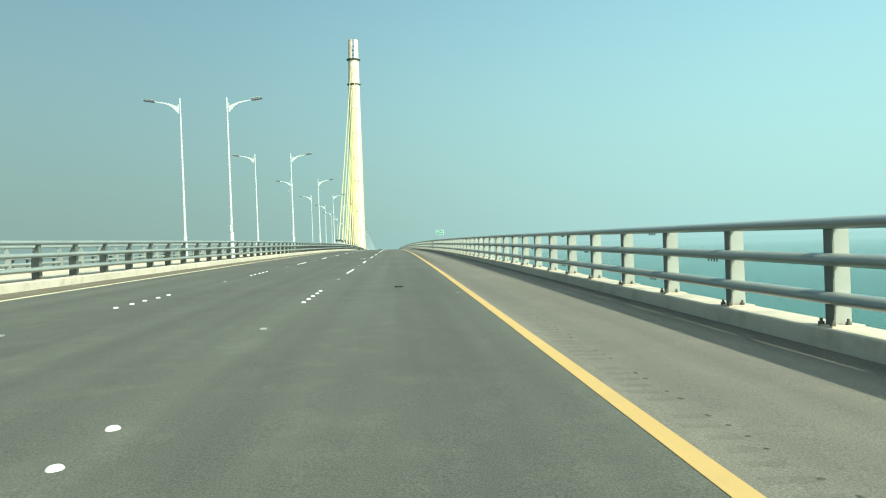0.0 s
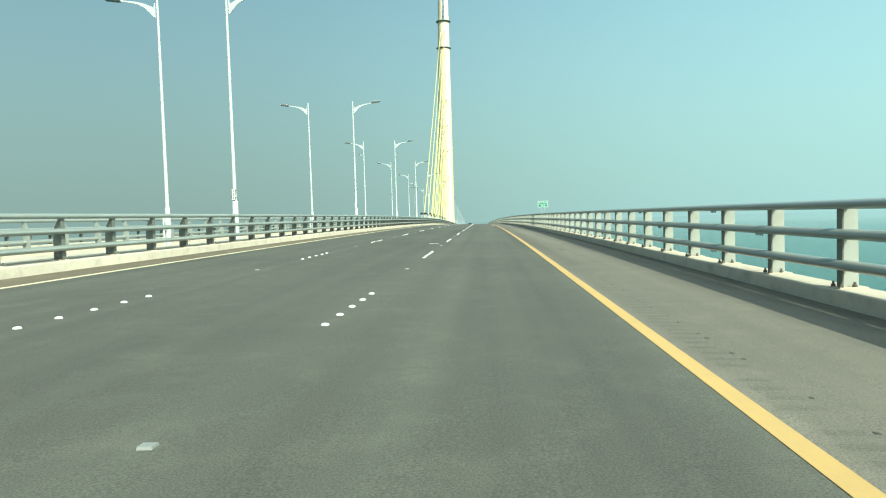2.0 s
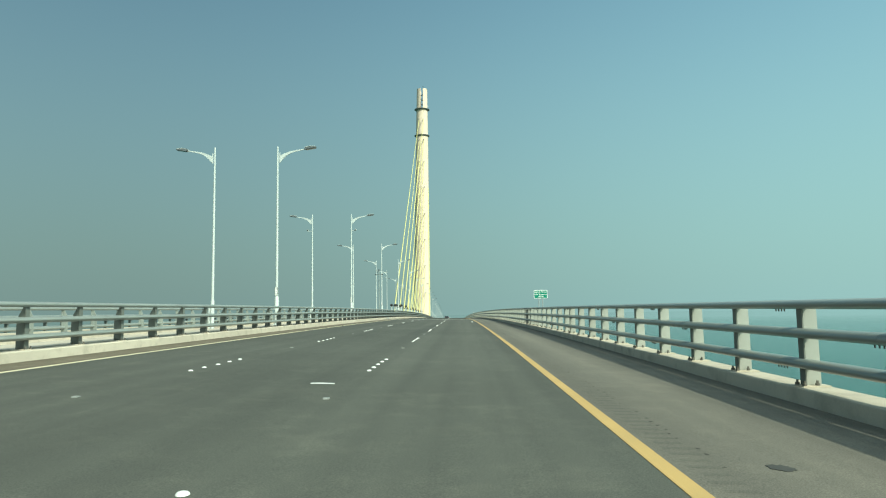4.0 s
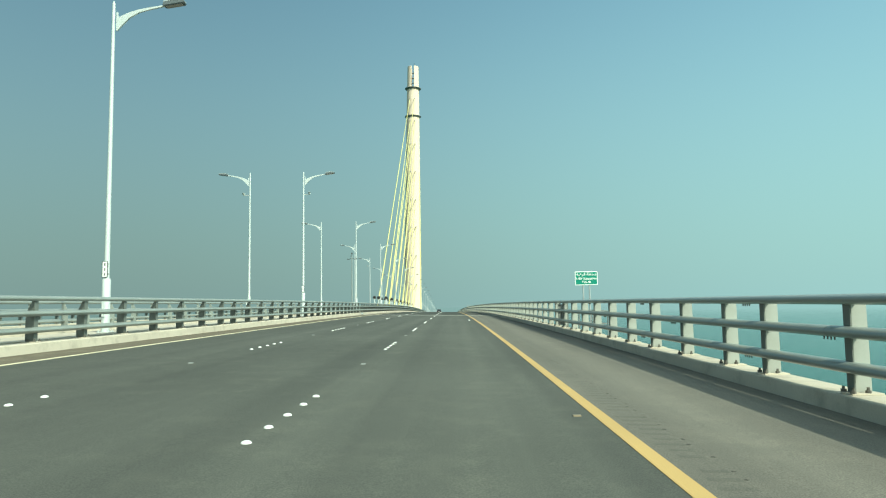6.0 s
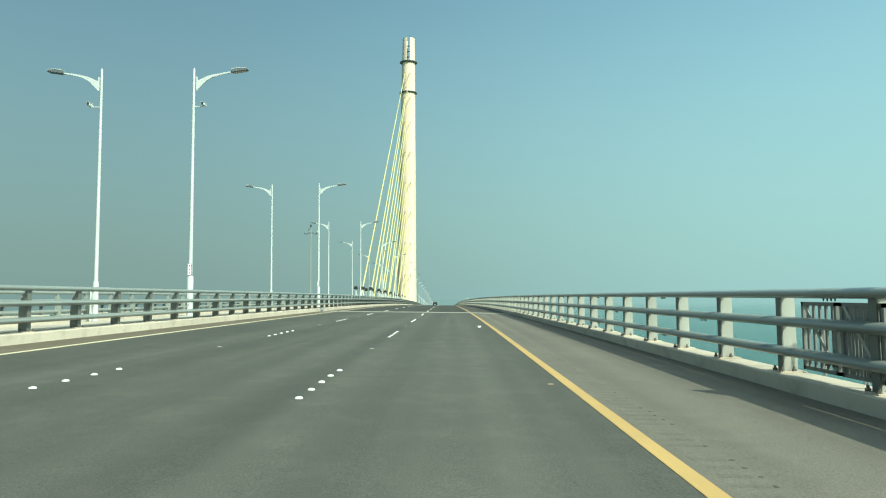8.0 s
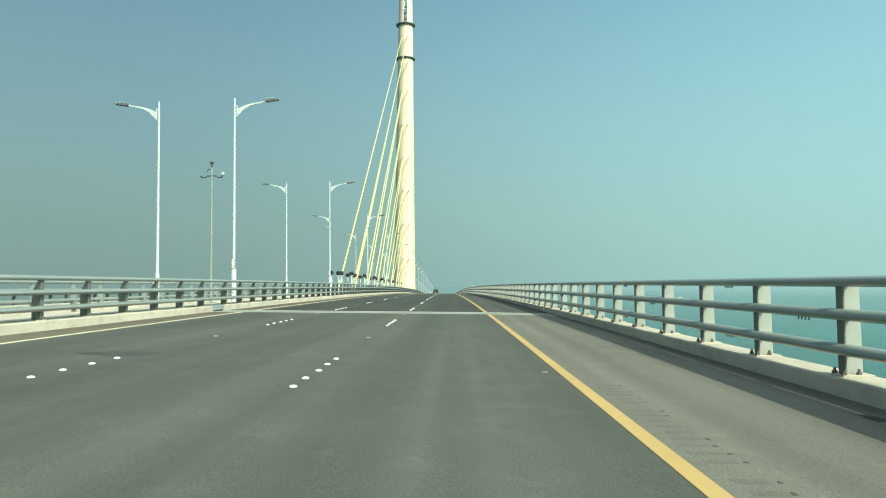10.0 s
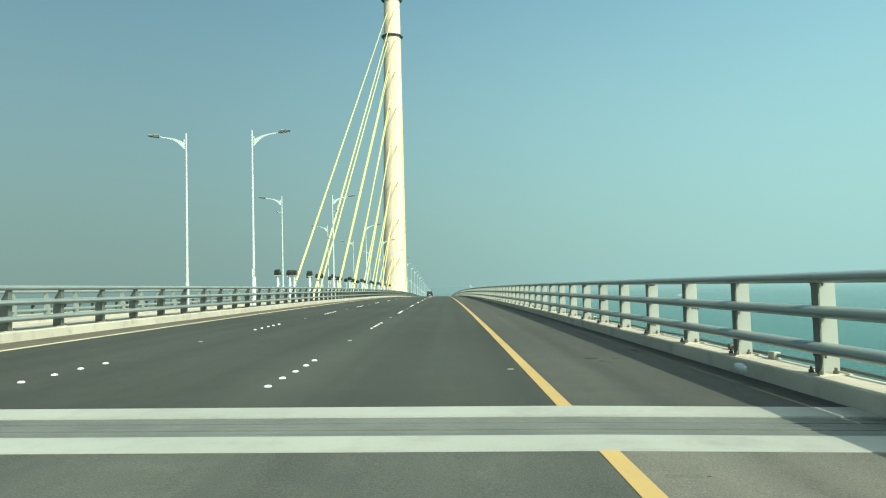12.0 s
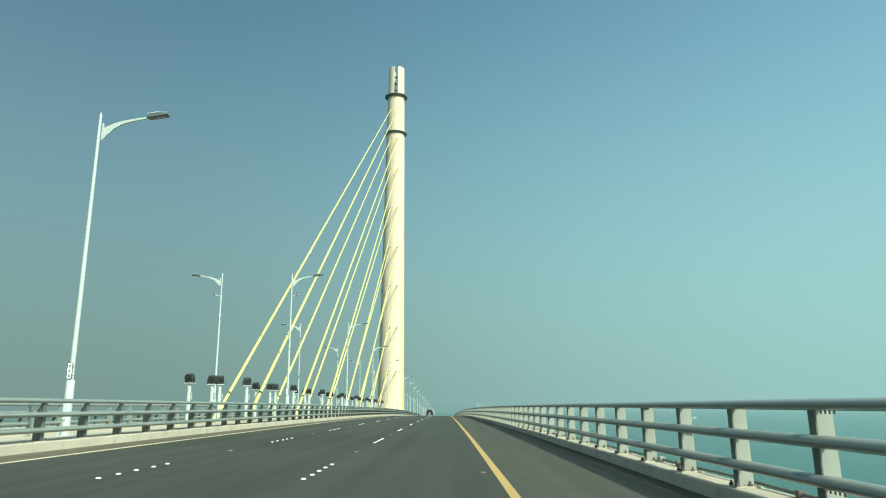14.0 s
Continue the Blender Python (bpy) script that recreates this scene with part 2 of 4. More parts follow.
WORN = mat("worn_bitumen", (0.062, 0.062, 0.056), 0.85, vary=0.3, scale=0.4, fine=30, bump=0.3)
LITTER = mat("white_litter", (0.82, 0.82, 0.80), 0.6, vary=0.05, scale=0.2)
RUBBER = mat("black_rubber", (0.022, 0.022, 0.022), 0.8, vary=0.2, scale=0.3)
CARPAINT = mat("dark_car_paint", (0.030, 0.033, 0.036), 0.25, metal=0.3, vary=0.1, scale=1.0, bump=0.0)
CARGLASS = mat("car_glass", (0.02, 0.025, 0.03), 0.06, vary=0.0, scale=1.0, bump=0.0)
RED = mat("red_lens", (0.35, 0.02, 0.02), 0.3, vary=0.05, scale=0.3, bump=0.0)
WATER = water_mat()

# ---- the bridge's lines ----
CF = -0.01884                # crossfall of the lanes, per metre across
CF_S = -0.0307               # the shoulder falls more steeply
S0, KV, Y_END = 0.00752, 0.940e-4, 480.0
MED = -13.95                 # middle of the median
X_Y, X_S1, X_S2, X_YL = 1.625, -1.99, -5.63, -9.20
X_KR, X_KL = 4.68, -10.52     # feet of the two kerbs
KERB, KERB_L = 0.225, 0.257
Y0, Y1 = -90.0, 980.0
Y_JOINT = (134.62, 136.53)
PITCH, PITCH_L = 2.289, 2.262
K_BEND, Y_BEND, Y_TANGENT = 1.27e-4, 70.0, 185.0


def zr(y):
    """Height of the deck's crown line: a crest curve that runs out into an even fall."""
    e = min(y, Y_END)
    return S0 * e - KV * e * e / 2 + (S0 - KV * Y_END) * (y - e)


def bend(y):
    """How far the bridge's line lies to +x at y: a wide curve to the left that ends in a straight."""
    e = min(y, Y_TANGENT) - Y_BEND
    return -K_BEND * (e * e / 2 + e * (y - min(y, Y_TANGENT)))


def heading(y):
    """The line's turn to the left at y, in degrees."""
    return math.degrees(math.atan(K_BEND * (min(y, Y_TANGENT) - Y_BEND)))


def cross(x):
    """Height of the road over the crown line, x metres across."""
    return CF * x if x < X_Y + 0.05 else CF * (X_Y + 0.05) + CF_S * (x - X_Y - 0.05)


def on_road(x, y, up=0.0):
    """The pose of a thing lying on the road at x metres across."""
    return pose(x + bend(y), y, zr(y) + cross(x) + up, slope(y), 0, heading(y))


def slope(y):
    return math.degrees(math.atan(S0 - KV * min(y, Y_END)))


def part(name, bm, material, parent=None, label="", m=None, smooth=False):
    """Links a bmesh as one mesh object, under a parent if one is given."""
    me = bpy.data.meshes.new(name)
    bmesh.ops.recalc_face_normals(bm, faces=bm.faces)
    bm.to_mesh(me)
    bm.free()
    for mt in material if isinstance(material, (list, tuple)) else (material,):
        me.materials.append(mt)
    if smooth:
        for pl in me.polygons:
            pl.use_smooth = True
        me.set_sharp_from_angle(angle=radians(40))
    return place(name, me, parent, label, m)


def place(name, me, parent=None, label="", m=None):
    ob = new(name, me)
    if parent is not None:
        ob.parent = parent
    if m is not None:
        ob.matrix_basis = m
    if label:
        ob["label"] = label
    return ob


def box(bm, x0, x1, y0, y1, z0, z1, bevel=0.0):
    vs = [bm.verts.new((x, y, z)) for x in (x0, x1) for y in (y0, y1) for z in (z0, z1)]
    fs = [bm.faces.new([vs[i] for i in q]) for q in ((0, 1, 3, 2), (4, 6, 7, 5), (0, 4, 5, 1), (2, 3, 7, 6), (0, 2, 6, 4), (1, 5, 7, 3))]
    if bevel:
        bmesh.ops.bevel(bm, geom=list({e for f in fs for e in f.edges}), offset=bevel, segments=2, affect="EDGES", profile=0.5)
    return bm


def tube(bm, pts, radii, n=10, cap=True, flat=1.0):
    """A round bar along pts; radii one for each point."""
    rings = []
    pts = [Vector(q) for q in pts]
    for i, q in enumerate(pts):
        d = (pts[min(i + 1, len(pts) - 1)] - pts[max(i - 1, 0)]).normalized()
        side = d.cross(Vector((0, 0, 1)))
        side = side.normalized() if side.length > 1e-4 else Vector((1, 0, 0))
        up = side.cross(d).normalized()
        rings.append([bm.verts.new(q + (side * math.cos(a) + up * math.sin(a) * flat) * radii[i]) for a in (2 * math.pi * k / n for k in range(n))])
    for a, b in zip(rings, rings[1:]):
        for k in range(n):
            bm.faces.new((a[k], a[(k + 1) % n], b[(k + 1) % n], b[k]))
    if cap:
        bm.faces.new(rings[0])
        bm.faces.new(rings[-1][::-1])
    return bm


def prism(bm, outline, axis, a, b):
    """An outline of pairs pushed from a to b along an axis: 'x' takes (y, z), 'y' takes (x, z)."""
    mk = (lambda p, s: (s, p[0], p[1])) if axis == "x" else ((lambda p, s: (p[0], s, p[1])) if axis == "y" else (lambda p, s: (p[0], p[1], s)))
    lo, hi = [bm.verts.new(mk(p, a)) for p in outline], [bm.verts.new(mk(p, b)) for p in outline]
    bm.faces.new(lo[::-1])
    bm.faces.new(hi)
    for i in range(len(outline)):
        j = (i + 1) % len(outline)
        bm.faces.new((lo[i], lo[j], hi[j], hi[i]))
    return bm


def sweep(name, outline, y0, y1, material, parent=None, label="", step=6.0, mirror=False, smooth=False, uneven=0.0):
    """A long body along the bridge with the outline of (x, height) pairs, lying on the crest curve and the crossfall. uneven: of its edges, in metres."""
    rnd = random.Random(name + str(y0))
    bm = bmesh.new()
    n = max(1, int((y1 - y0) / step))
    rings = []
    for i in range(n + 1):
        y = y0 + (y1 - y0) * i / n
        rings.append([bm.verts.new(((2 * MED - x if mirror else x) + bend(y), y, zr(y) + z)) for x, z in outline])
        if uneven and 0 < i < n:
            dx, dz = rnd.uniform(-uneven, uneven), rnd.uniform(-uneven, uneven)
            for v in rings[-1][1:4]:
                v.co.x += dx + rnd.uniform(-uneven, uneven) * 0.4
                v.co.z += dz * 0.6
    k = len(outline)
    for a, b in zip(rings, rings[1:]):
        for i in range(k):
            bm.faces.new((a[i], a[(i + 1) % k], b[(i + 1) % k], b[i]))
    bm.faces.new(rings[0])
    bm.faces.new(rings[-1][::-1])
    return part(name, bm, material, parent, label, smooth=smooth)


def strip(x0, x1, up, down):
    """An outline that follows the crossfall between x0 and x1, up above it and down below."""
    return [(x0, cross(x0) + up), (x1, cross(x1) + up), (x1, cross(x1) - down), (x0, cross(x0) - down)]


def structure(name, label, category):
    return tagged(new(name), label, category, kind="structure")


# ---- sea ----
bm = bmesh.new()
bmesh.ops.create_circle(bm, cap_ends=True, radius=30000, segments=96)
tagged(part("water", bm, WATER, m=pose(0, 300, -34)), "calm hazy turquoise sea below the bridge", "sea", kind="structure")

# ---- carriageways ----
for mirror in (False, True):
    road = structure("road_opposite" if mirror else "road", "grey asphalt carriageway of the bridge with dusty shoulder" if not mirror else "grey asphalt opposite carriageway beyond the median", "road")
    for a, b, lane, should in ((Y0, Y_JOINT[0], ASPHALT, SHOULDER), (Y_JOINT[1], Y1, ASPHALT_NEW, SHOULDER_NEW)):
        sweep("lane_surface", strip(X_YL - 0.02, X_Y + 0.05, 0, 0.35), a, b, lane, road, mirror=mirror)
        sweep("shoulder_surface", strip(X_Y + 0.05, X_KR + 0.04, 0, 0.35), a, b, should, road, "dustier asphalt shoulder", mirror=mirror)
        sweep("edge_surface", strip(X_KL - 0.02, X_YL - 0.02, 0, 0.35), a, b, DUSTY, road, "brown dust along the kerb", mirror=mirror)
        sweep("edge_line", strip(X_Y - 0.080, X_Y + 0.080, 0.005, 0.02), a, b, YELLOW, road, "solid yellow edge line", mirror=mirror)
        sweep("edge_line", strip(X_YL - 0.065, X_YL + 0.065, 0.005, 0.02), a, b, PALE_YELLOW, road, "worn pale yellow edge line", mirror=mirror)
    # deck slab under the road
    deck = sweep("deck_opposite" if mirror else "deck", [(5.25, -0.48), (5.17, -0.85), (1.2, -1.1), (-1.5, -3.3), (-7.2, -3.3), (-9.0, -1.0), (-10.9, -0.40)], Y0, Y1, DECK, mirror=mirror)
    tagged(deck, "grey concrete box girder under the carriageway", "bridge deck", kind="structure")
    # kerbs in two lengths, with the joint between
    for nm, lab in (("kerb_outer", "cream concrete kerb carrying the outer railing"), ("kerb_inner", "cream concrete kerb along the median")):
        kerb = structure(nm + ("_opposite" if mirror else ""), lab, "kerb")
        if nm == "kerb_outer":
            f = cross(X_KR)
            outline = [(X_KR, f - 0.36), (X_KR + 0.012, f + KERB - 0.022), (X_KR + 0.018, f + KERB - 0.008), (X_KR + 0.045, f + KERB), (5.20, f + KERB), (5.23, f + KERB - 0.03), (5.23, -0.85)]
        else:
            f = cross(X_KL)
            outline = [(X_KL, f - 0.36), (X_KL - 0.02, f + KERB_L - 0.03), (X_KL - 0.05, f + KERB_L), (-10.98, f + KERB_L), (-11.0, f + KERB_L - 0.02), (-11.0, -0.36)]
        gap = (134.75, 135.95) if nm == "kerb_inner" or mirror else (135.50, 135.57)
        for a, b in ((Y0, gap[0]), (gap[1], Y1)):
            sweep("kerb_body", outline, a, b, CONCRETE, kerb, step=6.0 if mirror else 0.55, mirror=mirror, uneven=0.0 if mirror else 0.006)
        if not mirror and nm == "kerb_inner":
            bm = bmesh.new()
            zj, xs = zr(135.35), [q[0] + bend(135.35) for q in outline]
            top = f + (KERB if nm == "kerb_outer" else KERB_L)
            box(bm, min(xs) - 0.012, max(xs) + 0.012, 134.6, 136.1, zj + top - 0.2, zj + top + 0.012, 0.008)
            part("cover_plate", bm, GALV, kerb, "grey steel cover plate over the joint")

# median slabs on the two decks, with an open gap between
M_TOP, M_TOP_L = 0.475, 0.15  # the slabs over the crown line, on this deck and on the opposite one
for nm, xa, xb, top, lab in (("median", -11.05, -13.05, M_TOP, "raised cream concrete median slab along the inner railing"), ("median_opposite", -14.55, 2 * MED + 11.05, M_TOP_L, "lower cream concrete median slab of the opposite deck")):
    tagged(sweep(nm, [(xa, top), (xb, top), (xb, -0.9), (xa, -0.9)], Y0, Y1, CONCRETE), lab, "median", kind="structure")

# expansion joint
joint = structure("expansion_joint", "bridge expansion joint with two pale strips and dark steel", "expansion joint")


def across_road(name, a, b, up, deep, material, mirror, label=""):
    """A band across a carriageway from a to b along the bridge, following its crossfall."""
    top = [((2 * MED - x if mirror else x) + bend(a), zr(a) + cross(x) + up) for x in (X_KL, X_Y + 0.05, X_KR)]
    bm = bmesh.new()
    prism(bm, top + [(x, z - deep) for x, z in reversed(top)], "y", a, b)
    part(name, bm, material, joint, label)


for mirror in (False, True):
    across_road("header_strip", 134.62, 135.15, 0.006, 0.3, JOINT_WHITE, mirror)
    across_road("header_strip", 136.03, 136.53, 0.006, 0.3, JOINT_WHITE, mirror)
    across_road("rubber_seal", 135.15, 136.03, -0.035, 0.26, RUBBER, mirror, "black rubber between the steel beams")
    for k in range(6):
        across_road("steel_beam", 135.165 + 0.148 * k, 135.275 + 0.148 * k, -0.004 - 0.003 * (k % 2), 0.05, JOINT_STEEL, mirror)

# ---- railings ----
# oval tubes: height over the kerb, offset from the post's face, half width, half height
RAILS = ((1.174, 0.020, 0.130, 0.068), (0.763, 0.008, 0.157, 0.074), (0.328, 0.012, 0.137, 0.074))
RAILS_L = ((1.108, 0.015, 0.098, 0.068), (0.728, 0.005, 0.152, 0.074), (0.309, 0.005, 0.152, 0.074))  # over the inner kerb
R_TUBE = 0.075


def post_mesh(curved, paint, flange_tone, rails, depth=1.0):
    """A railing post: a flange towards the road (at x = 0, facing -x) and a web plate behind it."""
    bm = bmesh.new()
    high = rails[0][0] - rails[0][3] + 0.012
    box(bm, 0.0, 0.020, -0.075, 0.075, 0.0, high)
    flange = len(bm.faces)
    if curved:
        back = [(0.27, 0.0), (0.27, 0.56 * high), (0.255, 0.69 * high), (0.215, 0.81 * high), (0.15, 0.91 * high), (0.11, high)]
    else:
        back = [(0.252, 0.0), (0.249, 0.5), (0.243, high)]
    back = [(0.020 + (a - 0.020) * depth, z) for a, z in back]
    prism(bm, [(0.020, 0.0)] + back + [(0.020, high)], "y", -0.013, 0.013)
    me = bpy.data.meshes.new("post")
    bmesh.ops.recalc_face_normals(bm, faces=bm.faces)
    bm.to_mesh(me)
    bm.free()
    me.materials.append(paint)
    me.materials.append(flange_tone)
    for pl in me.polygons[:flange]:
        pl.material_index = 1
    return me


def mesh_of(name, bm, material, smooth=False):
    me = bpy.data.meshes.new(name)
    bmesh.ops.recalc_face_normals(bm, faces=bm.faces)
    bm.to_mesh(me)
    bm.free()
    me.materials.append(material)
    if smooth:
        for pl in me.polygons:
            pl.use_smooth = True
        me.set_sharp_from_angle(angle=radians(40))
    return me


SEC = 3 * PITCH
tb = bmesh.new()
tube(tb, [(0, 0, 0), (0, SEC - 0.01, 0)], [R_TUBE, R_TUBE], 24)
TUBE_ME = mesh_of("rail_tube", tb, RAIL, True)
sb = bmesh.new()
tube(sb, [(0, -0.16, 0), (0, 0.16, 0)], [R_TUBE + 0.002] * 2, 16)
SLEEVE_ME = mesh_of("splice_sleeve", sb, RAIL, True)
bb = bmesh.new()
tube(bb, [(0, 0, -R_TUBE - 0.040), (0, 0, -R_TUBE - 0.012), (0, 0, -R_TUBE + 0.01)], [0.011, 0.011, 0.019], 6)
SPLICE_BOLT_ME = mesh_of("splice_bolt", bb, BOLT)
pb = bmesh.new()
box(pb, -0.06, 0.33, -0.13, 0.13, 0.0, 0.022, 0.004)
PLATE_ME = mesh_of("base_plate", pb, CONCRETE)
nb = bmesh.new()
tube(nb, [(0, 0, 0.02), (0, 0, 0.055), (0, 0, 0.056), (0, 0, 0.092)], [0.034, 0.034, 0.018, 0.018], 6)
NUT_ME = mesh_of("anchor_bolt", nb, BOLT)
# outer posts: light web, and a dark flange with its shade coloured in
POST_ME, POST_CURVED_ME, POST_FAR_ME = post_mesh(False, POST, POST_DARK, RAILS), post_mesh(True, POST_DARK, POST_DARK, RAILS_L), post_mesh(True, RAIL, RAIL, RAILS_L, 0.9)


def set_out(spans, before, after, y_far):
    """Places along the bridge: the first of spans, then each next one after so many equal steps; even steps before and after."""
    y, _ = spans[0]
    out = [y - before * k for k in range(int((y + 24) / before), 0, -1)] + [y]
    for y_next, count in spans[1:]:
        start = out[-1]
        out += [start + (y_next - start) * k / count for k in range(1, count + 1)]
    while out[-1] < y_far:
        out.append(out[-1] + after)
    return out


def railing(name, label, x_post, face, top, rails, posts, splices, detail_to, me_post):
    """A run of posts and three tubes. face: -1 where the road lies towards -x of the posts, else 1. top: the kerb over the crown line."""
    run = tagged(new(name), label, "railing", "bridge railings")
    turn = 0 if face < 0 else 180
    for y in posts:
        po = place("post", me_post, run, m=pose(x_post + bend(y), y, zr(y) + top, 0, 0, turn + heading(y)))
        if y < detail_to:
            place("base_plate", PLATE_ME, po)
            for bx, by in ((-0.035, -0.10), (-0.035, 0.10), (0.16, -0.085), (0.16, 0.085)):
                place("anchor_bolt", NUT_ME, po, m=pose(bx, by, 0, 0, 0, random.uniform(0, 60)))
    for r, (h, off, wide, tall) in enumerate(rails):
        x = x_post + off if face < 0 else x_post - off
        cuts = [q + (0 if r == 1 else 2.45) for q in splices]
        for ya, yb in zip(cuts, cuts[1:]):
            mid = (ya + yb) / 2
            tb_ = place("rail_tube", TUBE_ME, run, m=pose(x + bend(ya), ya, zr(ya) + top + h, slope(mid), 0, heading(mid)) @ Matrix.Diagonal((wide / R_TUBE, (yb - ya) / SEC, tall / R_TUBE, 1)))
            if ya < detail_to:
                place("splice_sleeve", SLEEVE_ME, tb_)
                if ya < 165 and face < 0:
                    for q in range(4):
                        place("splice_bolt", SPLICE_BOLT_ME, tb_, m=pose(0, -0.135 + 0.09 * q, 0) @ Matrix.Diagonal((R_TUBE / wide, 1, 1, 1)))
    return run


OUTER = set_out(((10.42, 0), (67.64, 25), (69.92, 1), (71.45, 1), (73.71, 1), (80.40, 3), (107.16, 12), (130.10, 10), (132.50, 1), (134.76, 1), (137.43, 1), (139.70, 1), (141.84, 1)), PITCH, 2.279, 468)
INNER = set_out(((28.33, 0), (89.44, 27), (91.16, 1), (120.42, 13), (133.92, 6), (136.82, 1), (157.36, 9)), PITCH_L, PITCH_L, 468)
CUTS = set_out(((13.18, 0), (68.06, 8), (74.25, 1), (108.07, 5), (128.59, 3), (141.33, 2), (155.03, 2)), SEC, 6.85, 470)
CUTS_L = set_out(((11.0, 0), (133.0, 18)), 6.78, 6.78, 470)
TOP_R, TOP_L = cross(X_KR) + KERB, cross(X_KL) + KERB_L
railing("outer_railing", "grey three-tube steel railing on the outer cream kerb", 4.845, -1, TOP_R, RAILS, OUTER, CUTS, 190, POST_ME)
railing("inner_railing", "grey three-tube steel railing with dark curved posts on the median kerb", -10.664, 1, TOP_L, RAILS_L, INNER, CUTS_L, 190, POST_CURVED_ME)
railing("opposite_inner_railing", "grey three-tube steel railing across the median", 2 * MED + 10.664, -1, TOP_L, RAILS_L, [y - 1.5 for y in INNER if y < 430], CUTS_L[:-6], -100, POST_FAR_ME)
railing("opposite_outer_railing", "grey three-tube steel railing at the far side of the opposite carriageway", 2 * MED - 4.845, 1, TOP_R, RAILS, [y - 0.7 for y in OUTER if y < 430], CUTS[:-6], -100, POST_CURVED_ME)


# ---- street lamps ----
def letters(text, size, material, parent, m, name="lettering"):
    """A centred line of writing, each word a part of its own."""
    words = []
    for word in text.split(" "):
        cu = bpy.data.curves.new(name, "FONT")
        cu.body, cu.size, cu.extrude, cu.offset = word, size, 0.002, size * 0.02
        tmp = bpy.data.objects.new(name, cu)
        scene.collection.objects.link(tmp)
        me = bpy.data.meshes.new_from_object(tmp.evaluated_get(bpy.context.evaluated_depsgraph_get()))
        bpy.data.objects.remove(tmp)
        me.materials.clear()
        me.materials.append(material)
        xs = [v.co.x for v in me.vertices]
        words.append((me, min(xs), max(xs)))
    gap = 0.27 * size
    x = -(sum(b - a for _, a, b in words) + gap * (len(words) - 1)) / 2
    for me, a, b in words:
        place(name, me, parent, m=m @ pose(x - a, 0, 0))
        x += b - a + gap


ARM_Z = 10.93                # of the arm's joint over the crown line, before the lamp's scale
LAMP_SCALE = 1.045


def street_lamp(side, with_camera, numbered):
    """side: +1 arm to +x, -1 arm to -x. The origin is at the foot on the median slab."""
    lamp = tagged(new("street_lamp"), "tall white street lamp with one curved arm on the median", "street lamp", "street lamps along the median")
    zj = ARM_Z - M_TOP
    foot = 0.0 if side > 0 else (M_TOP_L - M_TOP) / LAMP_SCALE
    LOW, wide = (1.70, 0.130) if side > 0 else (1.5, 0.115)
    bm = bmesh.new()
    box(bm, -0.19, 0.19, -0.19, 0.19, foot, foot + 0.025, 0.006)
    for a in range(4):
        x, y = 0.15 * (1 if a & 1 else -1), 0.15 * (1 if a & 2 else -1)
        tube(bm, [(x, y, foot + 0.02), (x, y, foot + 0.08)], [0.018, 0.018], 6)
    part("base_plate", bm, LAMP_WHITE, lamp)
    bm = bmesh.new()
    tube(bm, [(0, 0, foot + 0.02), (0, 0, LOW), (0, 0, LOW + 0.04)], [wide, wide, 0.11], 16)
    base = part("lower_pole", bm, LAMP_WHITE, lamp, smooth=True)
    bm = bmesh.new()
    box(bm, -0.05, 0.05, -0.175, -0.15, 0.5, 1.0, 0.006)
    part("access_door", bm, LAMP_WHITE, base)
    bm = bmesh.new()
    tube(bm, [(0, 0, LOW + 0.04), (0, 0, zj + 0.55)], [0.084, 0.050], 14)
    tube(bm, [(0, 0, zj + 0.55), (0, 0, zj + 0.62)], [0.035, 0.02], 8)
    part("upper_pole", bm, LAMP_WHITE, lamp, smooth=True)
    if side > 0:
        bm = bmesh.new()
        box(bm, -0.075, 0.075, -0.135, -0.105, LOW + 0.08, LOW + 0.58, 0.005)
        plate = part("number_plate", bm, SIGN_WHITE, lamp, "white number plate in a dark frame")
        bm = bmesh.new()
        for xa, xb, za, zb in ((-0.085, -0.075, 0.07, 0.59), (0.075, 0.085, 0.07, 0.59), (-0.075, 0.075, 0.07, 0.08), (-0.075, 0.075, 0.58, 0.59)):
            box(bm, xa, xb, -0.138, -0.105, LOW + za, LOW + zb)
        for z in (0.17, 0.49):
            box(bm, -0.12, 0.12, -0.112, -0.100, LOW + z, LOW + z + 0.025)
        part("plate_frame", bm, DARK, plate, "dark frame and straps")
        for k in range(3):
            z = LOW + 0.43 - 0.155 * k
            bm = bmesh.new()
            if numbered and k < 2:
                bm.free()
                letters("12"[k], 0.17, DARK, plate, pose(0, -0.138, z, 90, 0, 0), "numeral")
            else:
                box(bm, -0.024, 0.024, -0.141, -0.1355, z + 0.01, z + 0.095)
                part("plate_mark", bm, RING, plate)
    else:
        bm = bmesh.new()
        box(bm, -0.22, -0.13, -0.06, 0.06, foot, 1.25, 0.01)
        part("cable_box", bm, LAMP_WHITE, lamp)
    # arm: bracket plate and a bowed gusset that thins into a tube
    bm = bmesh.new()
    prism(bm, [(side * x, zj + z) for x, z in [(0.10, -0.42), (0.15, -0.42)] + [(0.30, -0.24), (0.55, 0.03), (0.85, 0.20), (1.2, 0.285), (1.74, 0.385), (1.74, 0.445), (1.2, 0.36), (0.85, 0.30), (0.55, 0.21), (0.30, 0.10), (0.15, 0.0), (0.15, 0.22), (0.10, 0.22)]], "y", -0.03, 0.03)
    bmesh.ops.bevel(bm, geom=[e for e in bm.edges if abs(e.verts[0].co.y - e.verts[1].co.y) < 1e-5], offset=0.01, segments=1, affect="EDGES")
    arm = part("arm", bm, LAMP_WHITE, lamp)
    bm = bmesh.new()
